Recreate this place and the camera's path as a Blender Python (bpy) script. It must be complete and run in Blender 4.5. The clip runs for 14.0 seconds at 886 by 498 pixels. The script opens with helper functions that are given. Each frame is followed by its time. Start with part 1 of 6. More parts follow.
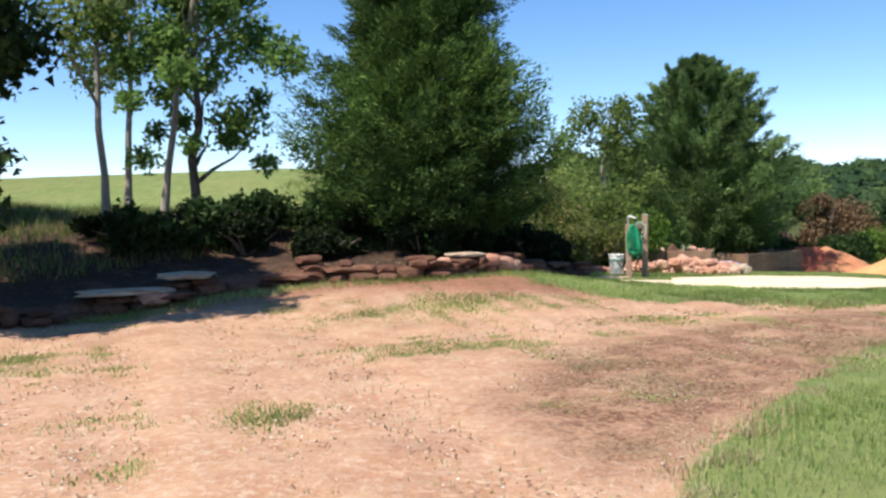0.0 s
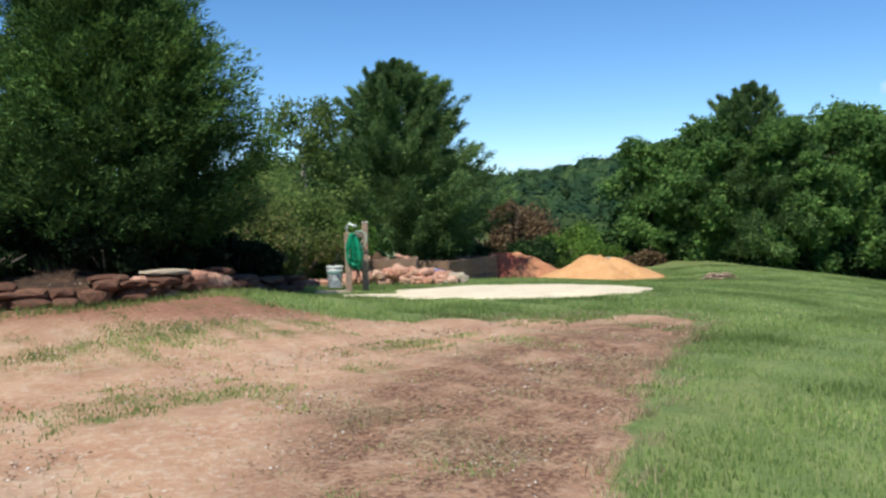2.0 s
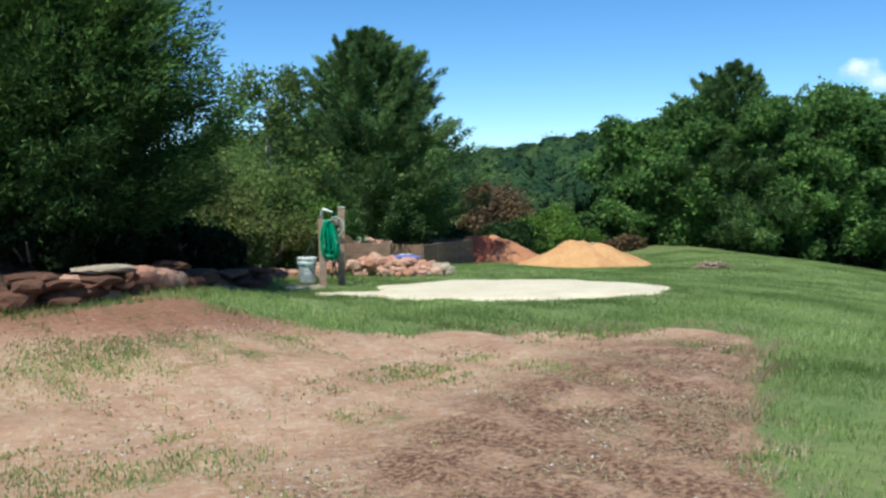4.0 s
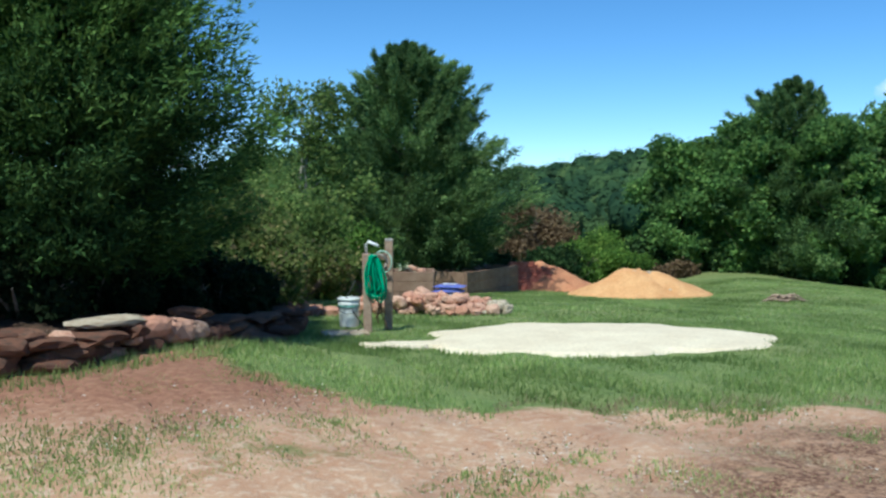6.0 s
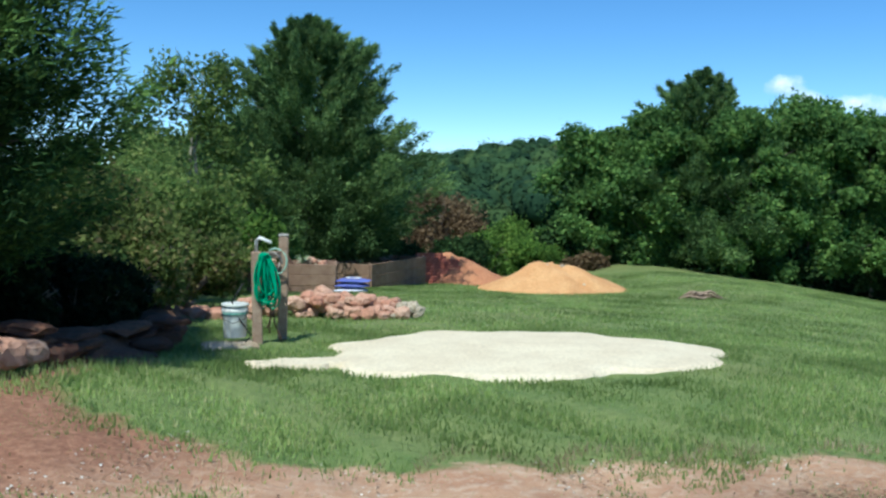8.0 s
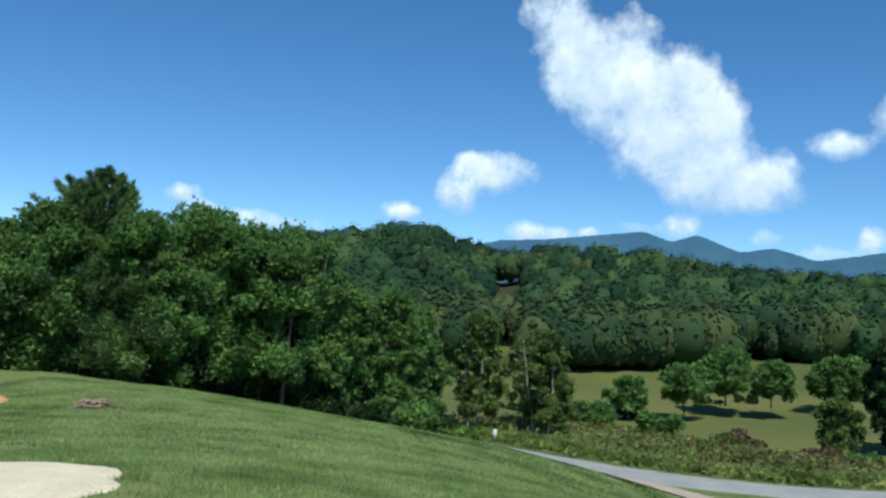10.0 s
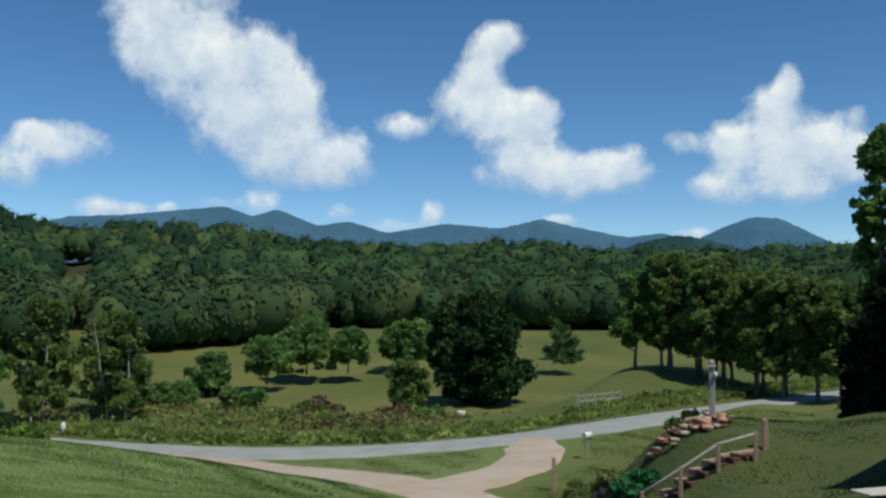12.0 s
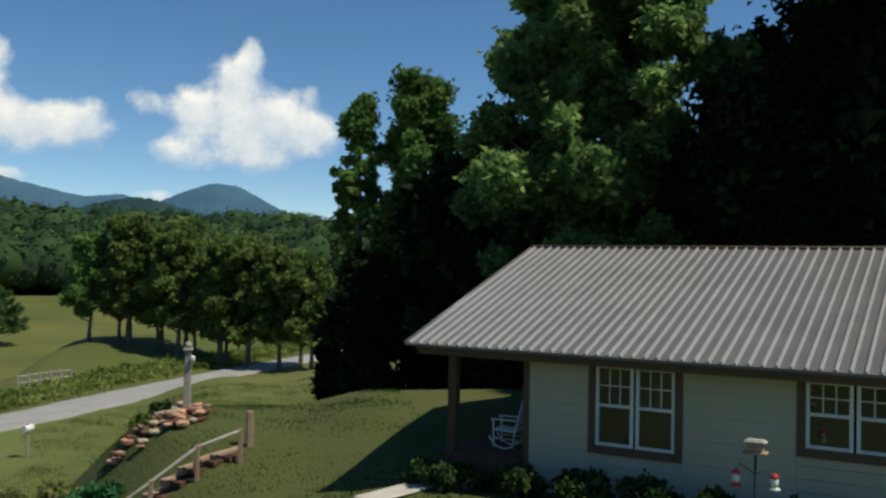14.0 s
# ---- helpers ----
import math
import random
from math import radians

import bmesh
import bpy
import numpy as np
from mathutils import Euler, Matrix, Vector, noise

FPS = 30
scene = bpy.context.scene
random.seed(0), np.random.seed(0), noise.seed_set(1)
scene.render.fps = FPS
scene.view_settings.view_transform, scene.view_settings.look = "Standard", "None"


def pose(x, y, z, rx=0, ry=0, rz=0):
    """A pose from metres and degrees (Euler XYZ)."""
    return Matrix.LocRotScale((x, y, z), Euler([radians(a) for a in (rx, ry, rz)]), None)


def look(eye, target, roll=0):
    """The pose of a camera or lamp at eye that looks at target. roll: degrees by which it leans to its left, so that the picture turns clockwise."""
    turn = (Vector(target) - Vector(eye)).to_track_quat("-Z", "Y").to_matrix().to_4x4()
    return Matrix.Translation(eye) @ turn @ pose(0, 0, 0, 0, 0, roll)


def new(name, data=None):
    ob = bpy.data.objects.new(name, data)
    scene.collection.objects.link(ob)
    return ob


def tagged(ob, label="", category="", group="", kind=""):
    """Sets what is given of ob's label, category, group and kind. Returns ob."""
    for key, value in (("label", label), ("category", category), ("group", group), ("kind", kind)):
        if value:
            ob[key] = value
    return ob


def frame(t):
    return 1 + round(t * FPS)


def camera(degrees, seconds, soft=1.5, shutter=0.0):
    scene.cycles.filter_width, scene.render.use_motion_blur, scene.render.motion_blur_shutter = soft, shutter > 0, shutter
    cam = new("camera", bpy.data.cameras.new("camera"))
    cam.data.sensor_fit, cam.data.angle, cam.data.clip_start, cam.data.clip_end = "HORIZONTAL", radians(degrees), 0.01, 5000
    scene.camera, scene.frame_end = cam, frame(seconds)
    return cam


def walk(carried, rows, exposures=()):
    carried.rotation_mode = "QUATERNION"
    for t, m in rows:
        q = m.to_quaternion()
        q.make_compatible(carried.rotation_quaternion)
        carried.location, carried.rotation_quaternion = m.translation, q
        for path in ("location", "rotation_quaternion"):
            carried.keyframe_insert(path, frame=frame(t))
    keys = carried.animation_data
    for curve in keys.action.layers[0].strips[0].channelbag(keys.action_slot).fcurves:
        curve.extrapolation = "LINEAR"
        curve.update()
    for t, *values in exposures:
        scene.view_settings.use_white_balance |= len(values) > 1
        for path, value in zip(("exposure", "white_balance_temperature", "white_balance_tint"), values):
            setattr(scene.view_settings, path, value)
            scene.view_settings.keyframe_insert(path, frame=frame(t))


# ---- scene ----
cam = camera(52, 14.0, soft=2.5)
PATH = [  # seconds, x, y, z, heading, tilt, lean
    (0.0, 0.00, 0.00, 1.40, -21.48, -2.59, -0.95),
    (0.5, -0.23, 0.35, 1.43, -14.55, -2.56, -0.88),
    (1.0, -0.46, 0.71, 1.40, -8.48, -2.95, -1.69),
    (1.5, -0.78, 1.25, 1.38, -3.98, -2.85, -1.54),
    (2.0, -0.96, 1.78, 1.40, -1.72, -2.48, -1.15),
    (2.5, -1.15, 2.32, 1.45, -0.85, -2.74, -0.69),
    (3.0, -1.40, 2.82, 1.47, 0.00, -3.73, -0.63),
    (3.2, -1.42, 2.99, 1.48, 0.14, -4.09, -0.58),
    (5.3, -1.69, 5.21, 1.65, 1.30, -3.25, -0.16),
    (5.5, -1.78, 5.36, 1.67, 1.03, -3.08, -0.10),
    (6.0, -1.87, 5.85, 1.68, -1.24, -2.79, -0.13),
    (6.5, -2.01, 6.27, 1.70, -3.51, -2.84, -0.13),
    (7.0, -1.98, 6.46, 1.72, -5.71, -3.24, -0.63),
    (7.5, -1.96, 6.86, 1.73, -3.85, -4.18, -0.48),
    (8.0, -1.93, 7.57, 1.75, 4.90, -3.66, 0.93),
    (8.5, -1.92, 7.89, 1.78, 14.51, -1.56, 2.77),
    (9.0, -1.90, 8.01, 1.83, 23.55, 0.82, 4.21),
    (9.2, -1.92, 7.98, 1.84, 27.12, 1.67, 4.26),
    (11.3, -1.58, 8.27, 1.76, 60.41, 3.42, 0.26),
    (11.5, -1.55, 8.30, 1.77, 62.43, 2.90, 0.10),
    (11.8, -1.35, 8.36, 1.80, 65.30, 2.75, 0.15),
    (12.0, -1.08, 8.42, 1.83, 67.40, 3.20, 0.20),
    (12.5, -0.12, 8.64, 1.92, 73.90, 4.70, 0.20),
    (13.0, 0.86, 9.02, 1.98, 84.20, 3.90, 0.40),
    (13.5, 1.90, 9.38, 2.02, 92.50, 2.20, 1.20),
    (14.0, 2.92, 9.36, 2.02, 100.60, 1.30, 1.10),
]

def aimed(x, y, z, heading, tilt, lean):
    a, b = radians(heading), radians(tilt)
    way = Vector((math.sin(a) * math.cos(b), math.cos(a) * math.cos(b), math.sin(b)))
    eye = Vector((x, y, z))
    return look(eye, eye + way * 10, lean)


EXPOSURES = [(0.0, 0.56, 6900, 14), (1.5, 0.24, 6500, 9), (3.0, 0.12, 6150, 3), (6.5, 0.13, 5700, -3), (9.0, 0.10, 5750, -2), (11.4, -0.42, 6350, 2), (12.5, -0.38, 6600, 3), (14.0, -0.28, 7250, 5)]
walk(cam, [(row[0], aimed(*row[1:])) for row in PATH], EXPOSURES)

# ---- sky and sun ----
SUN_AZ, SUN_EL = 206.0, 60.0
world = bpy.data.worlds.new("world")
scene.world = world
world.use_nodes = True
wn = world.node_tree.nodes
sky = wn.new("ShaderNodeTexSky")
sky.sky_type, sky.sun_disc = "NISHITA", False
sky.sun_elevation, sky.sun_rotation = radians(SUN_EL), radians(SUN_AZ)
sky.air_density, sky.dust_density, sky.ozone_density = 0.84, 0.0, 2.2
sky.altitude = 2000
rich = wn.new("ShaderNodeHueSaturation")
rich.inputs["Saturation"].default_value = 1.21
world.node_tree.links.new(sky.outputs[0], rich.inputs["Color"])
world.node_tree.links.new(rich.outputs[0], wn["Background"].inputs["Color"])
wn["Background"].inputs["Strength"].default_value = 0.15
sun = new("sun", bpy.data.lights.new("sun", "SUN"))
sun.data.energy, sun.data.angle, sun.data.color = 4.9, radians(0.5), (1.0, 0.95, 0.86)
sa, se = radians(SUN_AZ), radians(SUN_EL)
SUN_WAY = Vector((math.sin(sa) * math.cos(se), math.cos(sa) * math.cos(se), math.sin(se)))
sun.matrix_world = look(SUN_WAY * 60, (0, 0, 0))


# ---- materials ----
class Nodes:
    """A small builder of one principled material."""

    def __init__(self, name, rough=0.9, metal=0.0):
        self.m = bpy.data.materials.new(name)
        self.m.use_nodes = True
        self.t = self.m.node_tree
        self.b = self.t.nodes["Principled BSDF"]
        self.b.inputs["Roughness"].default_value = rough
        self.b.inputs["Metallic"].default_value = metal
        self.b.inputs["Specular IOR Level"].default_value = 0.25
        self.co = self.t.nodes.new("ShaderNodeTexCoord").outputs["Object"]

    def add(self, kind):
        return self.t.nodes.new(kind)

    def put(self, socket, value):
        if hasattr(value, "is_linked"):
            self.t.links.new(value, socket)
        else:
            socket.default_value = value

    def noise(self, scale, detail=4.0, rough=0.55, co=None):
        n = self.add("ShaderNodeTexNoise")
        n.inputs["Scale"].default_value, n.inputs["Detail"].default_value, n.inputs["Roughness"].default_value = scale, detail, rough
        self.put(n.inputs["Vector"], co or self.co)
        return n.outputs["Fac"]

    def ramp(self, fac, stops):
        n = self.add("ShaderNodeValToRGB")
        self.put(n.inputs[0], fac)
        e = n.color_ramp.elements
        while len(e) < len(stops):
            e.new(0.5)
        for k, (p, c) in enumerate(stops):
            e[k].position, e[k].color = p, (*c, 1) if len(c) == 3 else (c[0], c[0], c[0], 1)
        return n.outputs[0]

    def mix(self, fac, a, b, mode="MIX"):
        n = self.add("ShaderNodeMix")
        n.data_type, n.blend_type = "RGBA", mode
        self.put(n.inputs[0], fac)
        self.put(n.inputs[6], a if hasattr(a, "is_linked") else (*a, 1))
        self.put(n.inputs[7], b if hasattr(b, "is_linked") else (*b, 1))
        return n.outputs[2]

    def math(self, op, a, b=0.0):
        n = self.add("ShaderNodeMath")
        n.operation = op
        self.put(n.inputs[0], a)
        self.put(n.inputs[1], b)
        return n.outputs[0]

    def attr(self, name):
        n = self.add("ShaderNodeAttribute")
        n.attribute_name = name
        return n.outputs["Fac"]

    def island(self):
        return self.add("ShaderNodeNewGeometry").outputs["Random Per Island"]

    def each(self):
        return self.add("ShaderNodeObjectInfo").outputs["Random"]

    def color(self, c):
        self.put(self.b.inputs["Base Color"], c if hasattr(c, "is_linked") else (*c, 1))
        return self

    def bump(self, h, strength=0.4, dist=0.02):
        n = self.add("ShaderNodeBump")
        n.inputs["Strength"].default_value, n.inputs["Distance"].default_value = strength, dist
        self.put(n.inputs["Height"], h)
        self.put(self.b.inputs["Normal"], n.outputs[0])
        return self


def leafy(name, dark, light, tint=None, trans=0.35, spread=1.0):
    k = Nodes(name, 0.85)
    k.b.inputs["Specular IOR Level"].default_value = 0.10
    c = k.ramp(k.island(), [(0.0, dark), (0.75, light), (1.0, tint or light)])
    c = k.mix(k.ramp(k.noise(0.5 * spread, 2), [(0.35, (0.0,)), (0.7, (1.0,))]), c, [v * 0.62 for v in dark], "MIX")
    # shade between a conifer's boughs, put into the needle colour
    c = k.mix(k.attr("bough_shade"), c, [v * 0.55 for v in dark])
    k.color(c)
    tr = k.add("ShaderNodeBsdfTranslucent")
    k.put(tr.inputs["Color"], c)
    mx = k.add("ShaderNodeMixShader")
    mx.inputs[0].default_value = trans
    k.t.links.new(k.b.outputs[0], mx.inputs[1])
    k.t.links.new(tr.outputs[0], mx.inputs[2])
    k.t.links.new(mx.outputs[0], k.t.nodes["Material Output"].inputs[0])
    return k.m


def woodland(name, dark, light, pale):
    """Leaf clumps whose tone changes from crown to crown."""
    k = Nodes(name, 0.9)
    k.b.inputs["Specular IOR Level"].default_value = 0.05
    c = k.ramp(k.attr("crown_tone"), [(0.0, dark), (0.45, [v * 0.5 + w * 0.5 for v, w in zip(dark, light)]), (0.8, light), (1.0, pale)])
    k.color(k.mix(k.math("MULTIPLY", k.island(), 0.06), c, [v * 0.6 for v in dark]))
    return k.m


def plain(name, c1, c2, scale=6.0, rough=0.85, metal=0.0, bump=0.3, dist=0.01, fine=60.0):
    k = Nodes(name, rough, metal)
    c = k.mix(k.ramp(k.noise(scale), [(0.35, (0.0,)), (0.68, (1.0,))]), c1, c2)
    f = k.noise(fine, 3)
    c = k.mix(0.25, c, k.ramp(f, [(0.3, [v * 0.45 for v in c1]), (0.7, [min(1, v * 1.3) for v in c2])]))
    k.color(c).bump(f, bump, dist)
    return k.m


def ground_material():
    k = Nodes("ground", 0.95)
    big, mid, fine, tiny = k.noise(0.35, 3), k.noise(2.2, 5, 0.65), k.noise(14, 5, 0.7), k.noise(70, 3, 0.7)
    dirt = k.mix(k.ramp(mid, [(0.32, (0.0,)), (0.66, (1.0,))]), (0.385, 0.203, 0.120), (0.485, 0.310, 0.198))
    dirt = k.mix(k.ramp(fine, [(0.50, (0.0,)), (0.60, (0.75,))]), dirt, (0.54, 0.40, 0.29))
    dirt = k.mix(k.ramp(tiny, [(0.61, (0.0,)), (0.70, (0.5,))]), dirt, (0.68, 0.58, 0.47))
    dirt = k.mix(k.ramp(tiny, [(0.28, (0.5,)), (0.40, (0.0,))]), dirt, (0.20, 0.11, 0.07))
    blot = k.noise(0.75, 5, 0.7)
    dirt = k.mix(k.ramp(blot, [(0.50, (0.0,)), (0.66, (0.62,))]), dirt, (0.31, 0.165, 0.105))
    dirt = k.mix(k.ramp(k.noise(1.3, 6, 0.75), [(0.54, (0.0,)), (0.66, (0.5,))]), dirt, (0.48, 0.35, 0.25))
    mulch = k.mix(k.ramp(k.noise(26, 5, 0.75), [(0.44, (0.0,)), (0.58, (1.0,))]), (0.105, 0.048, 0.030), (0.35, 0.21, 0.13))
    dirt = k.mix(k.math("MULTIPLY", k.attr("mulch"), k.ramp(k.noise(1.9, 6, 0.72), [(0.40, (0.35,)), (0.52, (1.0,))])), dirt, mulch)
    red = k.mix(k.ramp(fine, [(0.35, (0.0,)), (0.7, (1.0,))]), (0.17, 0.07, 0.045), (0.36, 0.18, 0.11))
    dirt = k.mix(k.attr("clay"), dirt, red)
    # near-black bank soil: the cedar's shade put into the ground colour
    bank_shade = k.mix(k.ramp(fine, [(0.4, (0.0,)), (0.7, (1.0,))]), (0.035, 0.022, 0.015), (0.09, 0.055, 0.035))
    dirt = k.mix(k.math("MULTIPLY", k.attr("bank_shade"), k.ramp(mid, [(0.25, (0.62,)), (0.50, (1.0,))])), dirt, bank_shade)
    grass = k.mix(k.ramp(mid, [(0.3, (0.0,)), (0.7, (1.0,))]), (0.110, 0.165, 0.048), (0.205, 0.245, 0.084))
    grass = k.mix(k.ramp(big, [(0.45, (0.0,)), (0.72, (0.55,))]), grass, (0.22, 0.22, 0.085))
    grass = k.mix(k.ramp(fine, [(0.3, (0.6,)), (0.5, (0.0,))]), grass, (0.03, 0.06, 0.018))
    far = k.mix(k.ramp(k.noise(0.03, 5), [(0.35, (0.0,)), (0.65, (1.0,))]), (0.068, 0.092, 0.022), (0.135, 0.136, 0.037))
    grass = k.mix(k.attr("valley"), grass, far)
    wood = k.mix(k.ramp(fine, [(0.3, (0.0,)), (0.7, (1.0,))]), (0.022, 0.035, 0.014), (0.06, 0.05, 0.025))
    edge = k.math("ADD", k.attr("bare"), k.math("MULTIPLY", k.math("SUBTRACT", mid, 0.5), 0.9))
    c = k.mix(k.ramp(edge, [(0.42, (0.0,)), (0.60, (1.0,))]), grass, dirt)
    c = k.mix(k.attr("wood"), c, wood)
    k.color(c).bump(k.math("ADD", k.math("MULTIPLY", mid, 1.5), fine), 0.6, 0.05)
    return k.m


GROUND = ground_material()
ROAD = plain("gravel_road", (0.27, 0.265, 0.26), (0.35, 0.345, 0.33), 0.8, 0.95, fine=30)
DRIVE = plain("dirt_drive", (0.40, 0.29, 0.21), (0.47, 0.40, 0.33), 0.5, 0.95, fine=20)
SAND = plain("pale_sand", (0.63, 0.52, 0.37), (0.74, 0.64, 0.47), 2.0, 0.95, bump=0.5, dist=0.03, fine=25)
CLAYPILE = plain("orange_clay", (0.55, 0.27, 0.11), (0.68, 0.39, 0.18), 2.0, 0.95, bump=0.7, dist=0.06, fine=18)
REDCLAY = plain("red_clay", (0.40, 0.155, 0.080), (0.53, 0.25, 0.13), 2.0, 0.95, bump=0.7, dist=0.06, fine=18)


def stone_material(name, a, b, c3):
    k = Nodes(name, 0.92)
    c = k.mix(k.ramp(k.each(), [(0.0, (0.0,)), (1.0, (1.0,))]), a, b)
    c = k.mix(k.ramp(k.noise(5, 5, 0.65), [(0.45, (0.0,)), (0.65, (0.8,))]), c, c3)
    k.color(c).bump(k.noise(22, 5, 0.7), 0.7, 0.03)
    return k.m


# fieldstone is darkened so that its colour carries the bank's shade
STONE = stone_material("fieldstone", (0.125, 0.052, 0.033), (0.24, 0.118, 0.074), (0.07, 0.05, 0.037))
REDSTONE = stone_material("red_rubble", (0.56, 0.27, 0.18), (0.68, 0.45, 0.33), (0.40, 0.19, 0.12))
LEDGE = stone_material("pale_ledge", (0.50, 0.42, 0.31), (0.58, 0.50, 0.38), (0.32, 0.22, 0.14))
BARK = plain("bark", (0.10, 0.075, 0.055), (0.24, 0.20, 0.16), 9, 0.95, bump=0.8, dist=0.03, fine=40)
PALEBARK = plain("pale_bark", (0.32, 0.28, 0.23), (0.45, 0.41, 0.35), 5, 0.9, bump=0.5, dist=0.02)
POSTWOOD = plain("weathered_post", (0.27, 0.175, 0.12), (0.42, 0.31, 0.23), 12, 0.9, bump=0.5)
GREYWOOD = plain("grey_wood", (0.27, 0.25, 0.22), (0.40, 0.38, 0.34), 10, 0.9)
DARKWOOD = plain("brown_wood", (0.085, 0.05, 0.032), (0.12, 0.075, 0.048), 10, 0.75)
PLANTERWOOD = plain("planter_wood", (0.20, 0.115, 0.075), (0.31, 0.205, 0.145), 3, 0.9, bump=0.4)
BRICK = stone_material("red_block", (0.42, 0.125, 0.085), (0.50, 0.18, 0.12), (0.34, 0.09, 0.06))
CEDAR = leafy("cedar_needles", (0.028, 0.070, 0.024), (0.185, 0.330, 0.080), (0.250, 0.400, 0.100), 0.22)
CEDAR2 = leafy("cedar_needles_grey", (0.085, 0.160, 0.055), (0.300, 0.450, 0.155), (0.400, 0.520, 0.190), 0.35)
LEAF = leafy("broad_leaves", (0.090, 0.185, 0.055), (0.260, 0.430, 0.115), (0.330, 0.470, 0.130), 0.50)
LEAFOLIVE = leafy("olive_leaves", (0.105, 0.175, 0.050), (0.270, 0.370, 0.105), (0.400, 0.430, 0.140), 0.55)
LEAFLIGHT = leafy("bright_leaves", (0.084, 0.168, 0.034), (0.235, 0.386, 0.076), (0.336, 0.470, 0.101), 0.50)
LEAFDRY = leafy("dry_leaves", (0.13, 0.085, 0.045), (0.26, 0.18, 0.10), (0.34, 0.25, 0.16), 0.3)
# leaf colour darkened to carry shade; the pasture oak and hedge use it too
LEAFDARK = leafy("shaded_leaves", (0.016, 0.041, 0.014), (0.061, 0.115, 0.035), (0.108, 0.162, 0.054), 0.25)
GRASSBLADE = leafy("grass_blades", (0.240, 0.345, 0.100), (0.500, 0.630, 0.220), (0.740, 0.680, 0.360), 0.50)
WEEDS = leafy("tall_weeds", (0.109, 0.163, 0.046), (0.274, 0.328, 0.100), (0.493, 0.347, 0.182), 0.50)
YARDGRASS = leafy("yard_grass", (0.040, 0.100, 0.020), (0.100, 0.185, 0.042), (0.180, 0.210, 0.070), 0.35)
VERGE = leafy("verge_weeds", (0.16, 0.24, 0.06), (0.36, 0.44, 0.12), (0.50, 0.42, 0.18), 0.50)
STRAW = leafy("dry_straw", (0.36, 0.27, 0.16), (0.60, 0.50, 0.33), (0.22, 0.13, 0.08), 0.1)
WHITEPAINT = plain("white_paint", (0.70, 0.70, 0.69), (0.80, 0.80, 0.79), 4, 0.5, bump=0.05)
TRIM = plain("brown_trim", (0.10, 0.062, 0.042), (0.13, 0.085, 0.06), 6, 0.6, bump=0.1)
SIDING = plain("cream_siding", (0.45, 0.41, 0.31), (0.51, 0.47, 0.37), 1.5, 0.7, bump=0.1)
BLACK = plain("black_metal", (0.02, 0.02, 0.02), (0.035, 0.035, 0.035), 8, 0.5)
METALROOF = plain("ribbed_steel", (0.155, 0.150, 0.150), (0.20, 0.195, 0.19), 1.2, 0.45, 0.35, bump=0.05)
# paler steel for the ribs: the sunlight they catch, put into the colour
SUNLITRIB = plain("sunlit_rib_steel", (0.50, 0.49, 0.48), (0.58, 0.57, 0.56), 1.2, 0.4, 0.5, bump=0.04)
GREEN = plain("green_rubber", (0.01, 0.27, 0.13), (0.02, 0.36, 0.19), 5, 0.4, bump=0.05)
HOSEPALE = plain("pale_hose", (0.30, 0.48, 0.36), (0.40, 0.58, 0.46), 5, 0.4, bump=0.05)
BUCKETWHITE = plain("white_plastic", (0.62, 0.63, 0.58), (0.76, 0.77, 0.72), 4, 0.45, bump=0.0)
BLUE = plain("blue_sack", (0.10, 0.12, 0.42), (0.16, 0.19, 0.52), 4, 0.5, bump=0.2)
PALEBAG = plain("pale_sack", (0.62, 0.62, 0.70), (0.72, 0.72, 0.78), 4, 0.5, bump=0.2)
REDPLASTIC = plain("red_plastic", (0.45, 0.03, 0.03), (0.55, 0.05, 0.05), 4, 0.4)
CONCRETE = plain("concrete", (0.45, 0.42, 0.36), (0.55, 0.52, 0.46), 3, 0.9)
DARKSOIL = plain("dark_soil", (0.07, 0.04, 0.03), (0.13, 0.07, 0.045), 5, 0.95)


def glass_material():
    k = Nodes("window_glass", 0.04)
    k.color((0.012, 0.015, 0.018))
    k.b.inputs["Specular IOR Level"].default_value = 0.6
    return k.m


GLASS = glass_material()


# ---- terrain ----
def step(v, a, b):
    s = np.clip((np.asarray(v, float) - a) / (b - a), 0, 1)
    return s * s * (3 - 2 * s)


STONE_LINE = [(-13.0, 4.0), (-9.6, 7.2), (-8.7, 9.5), (-8.0, 11.4), (-6.8, 12.5), (-5.4, 13.2), (-5.0, 14.2), (-4.6, 15.3), (-4.2, 16.8), (-4.1, 18.6)]
BANK_LINE = [(-40.0, -30.0), (-18.0, -3.0)] + STONE_LINE + [(-4.6, 22.0), (-5.4, 27.0), (-6.2, 33.0), (-4.6, 37.0), (0.0, 39.5), (3.5, 44.0), (3.5, 70.0)]


def from_line(x, y, line):
    """The distance from a polyline, positive on its left, walked in its order."""
    best = np.full(np.shape(x), 1e9)
    sign = np.ones(np.shape(x))
    for (ax, ay), (bx, by) in zip(line, line[1:]):
        dx, dy = bx - ax, by - ay
        s = np.clip(((x - ax) * dx + (y - ay) * dy) / (dx * dx + dy * dy), 0, 1)
        px, py = x - ax - s * dx, y - ay - s * dy
        d = np.hypot(px, py)
        side = np.where(dx * (y - ay) - dy * (x - ax) > 0, 1.0, -1.0)
        sign = np.where(d < best, side, sign)
        best = np.minimum(d, best)
    return best * sign


RIDGE_AZ = [-180, -60, -10, 2, 5, 8.7, 11, 14, 25, 33, 38, 41, 43.5, 45, 48, 54, 59, 68, 72.5, 78, 84, 92, 110, 180]
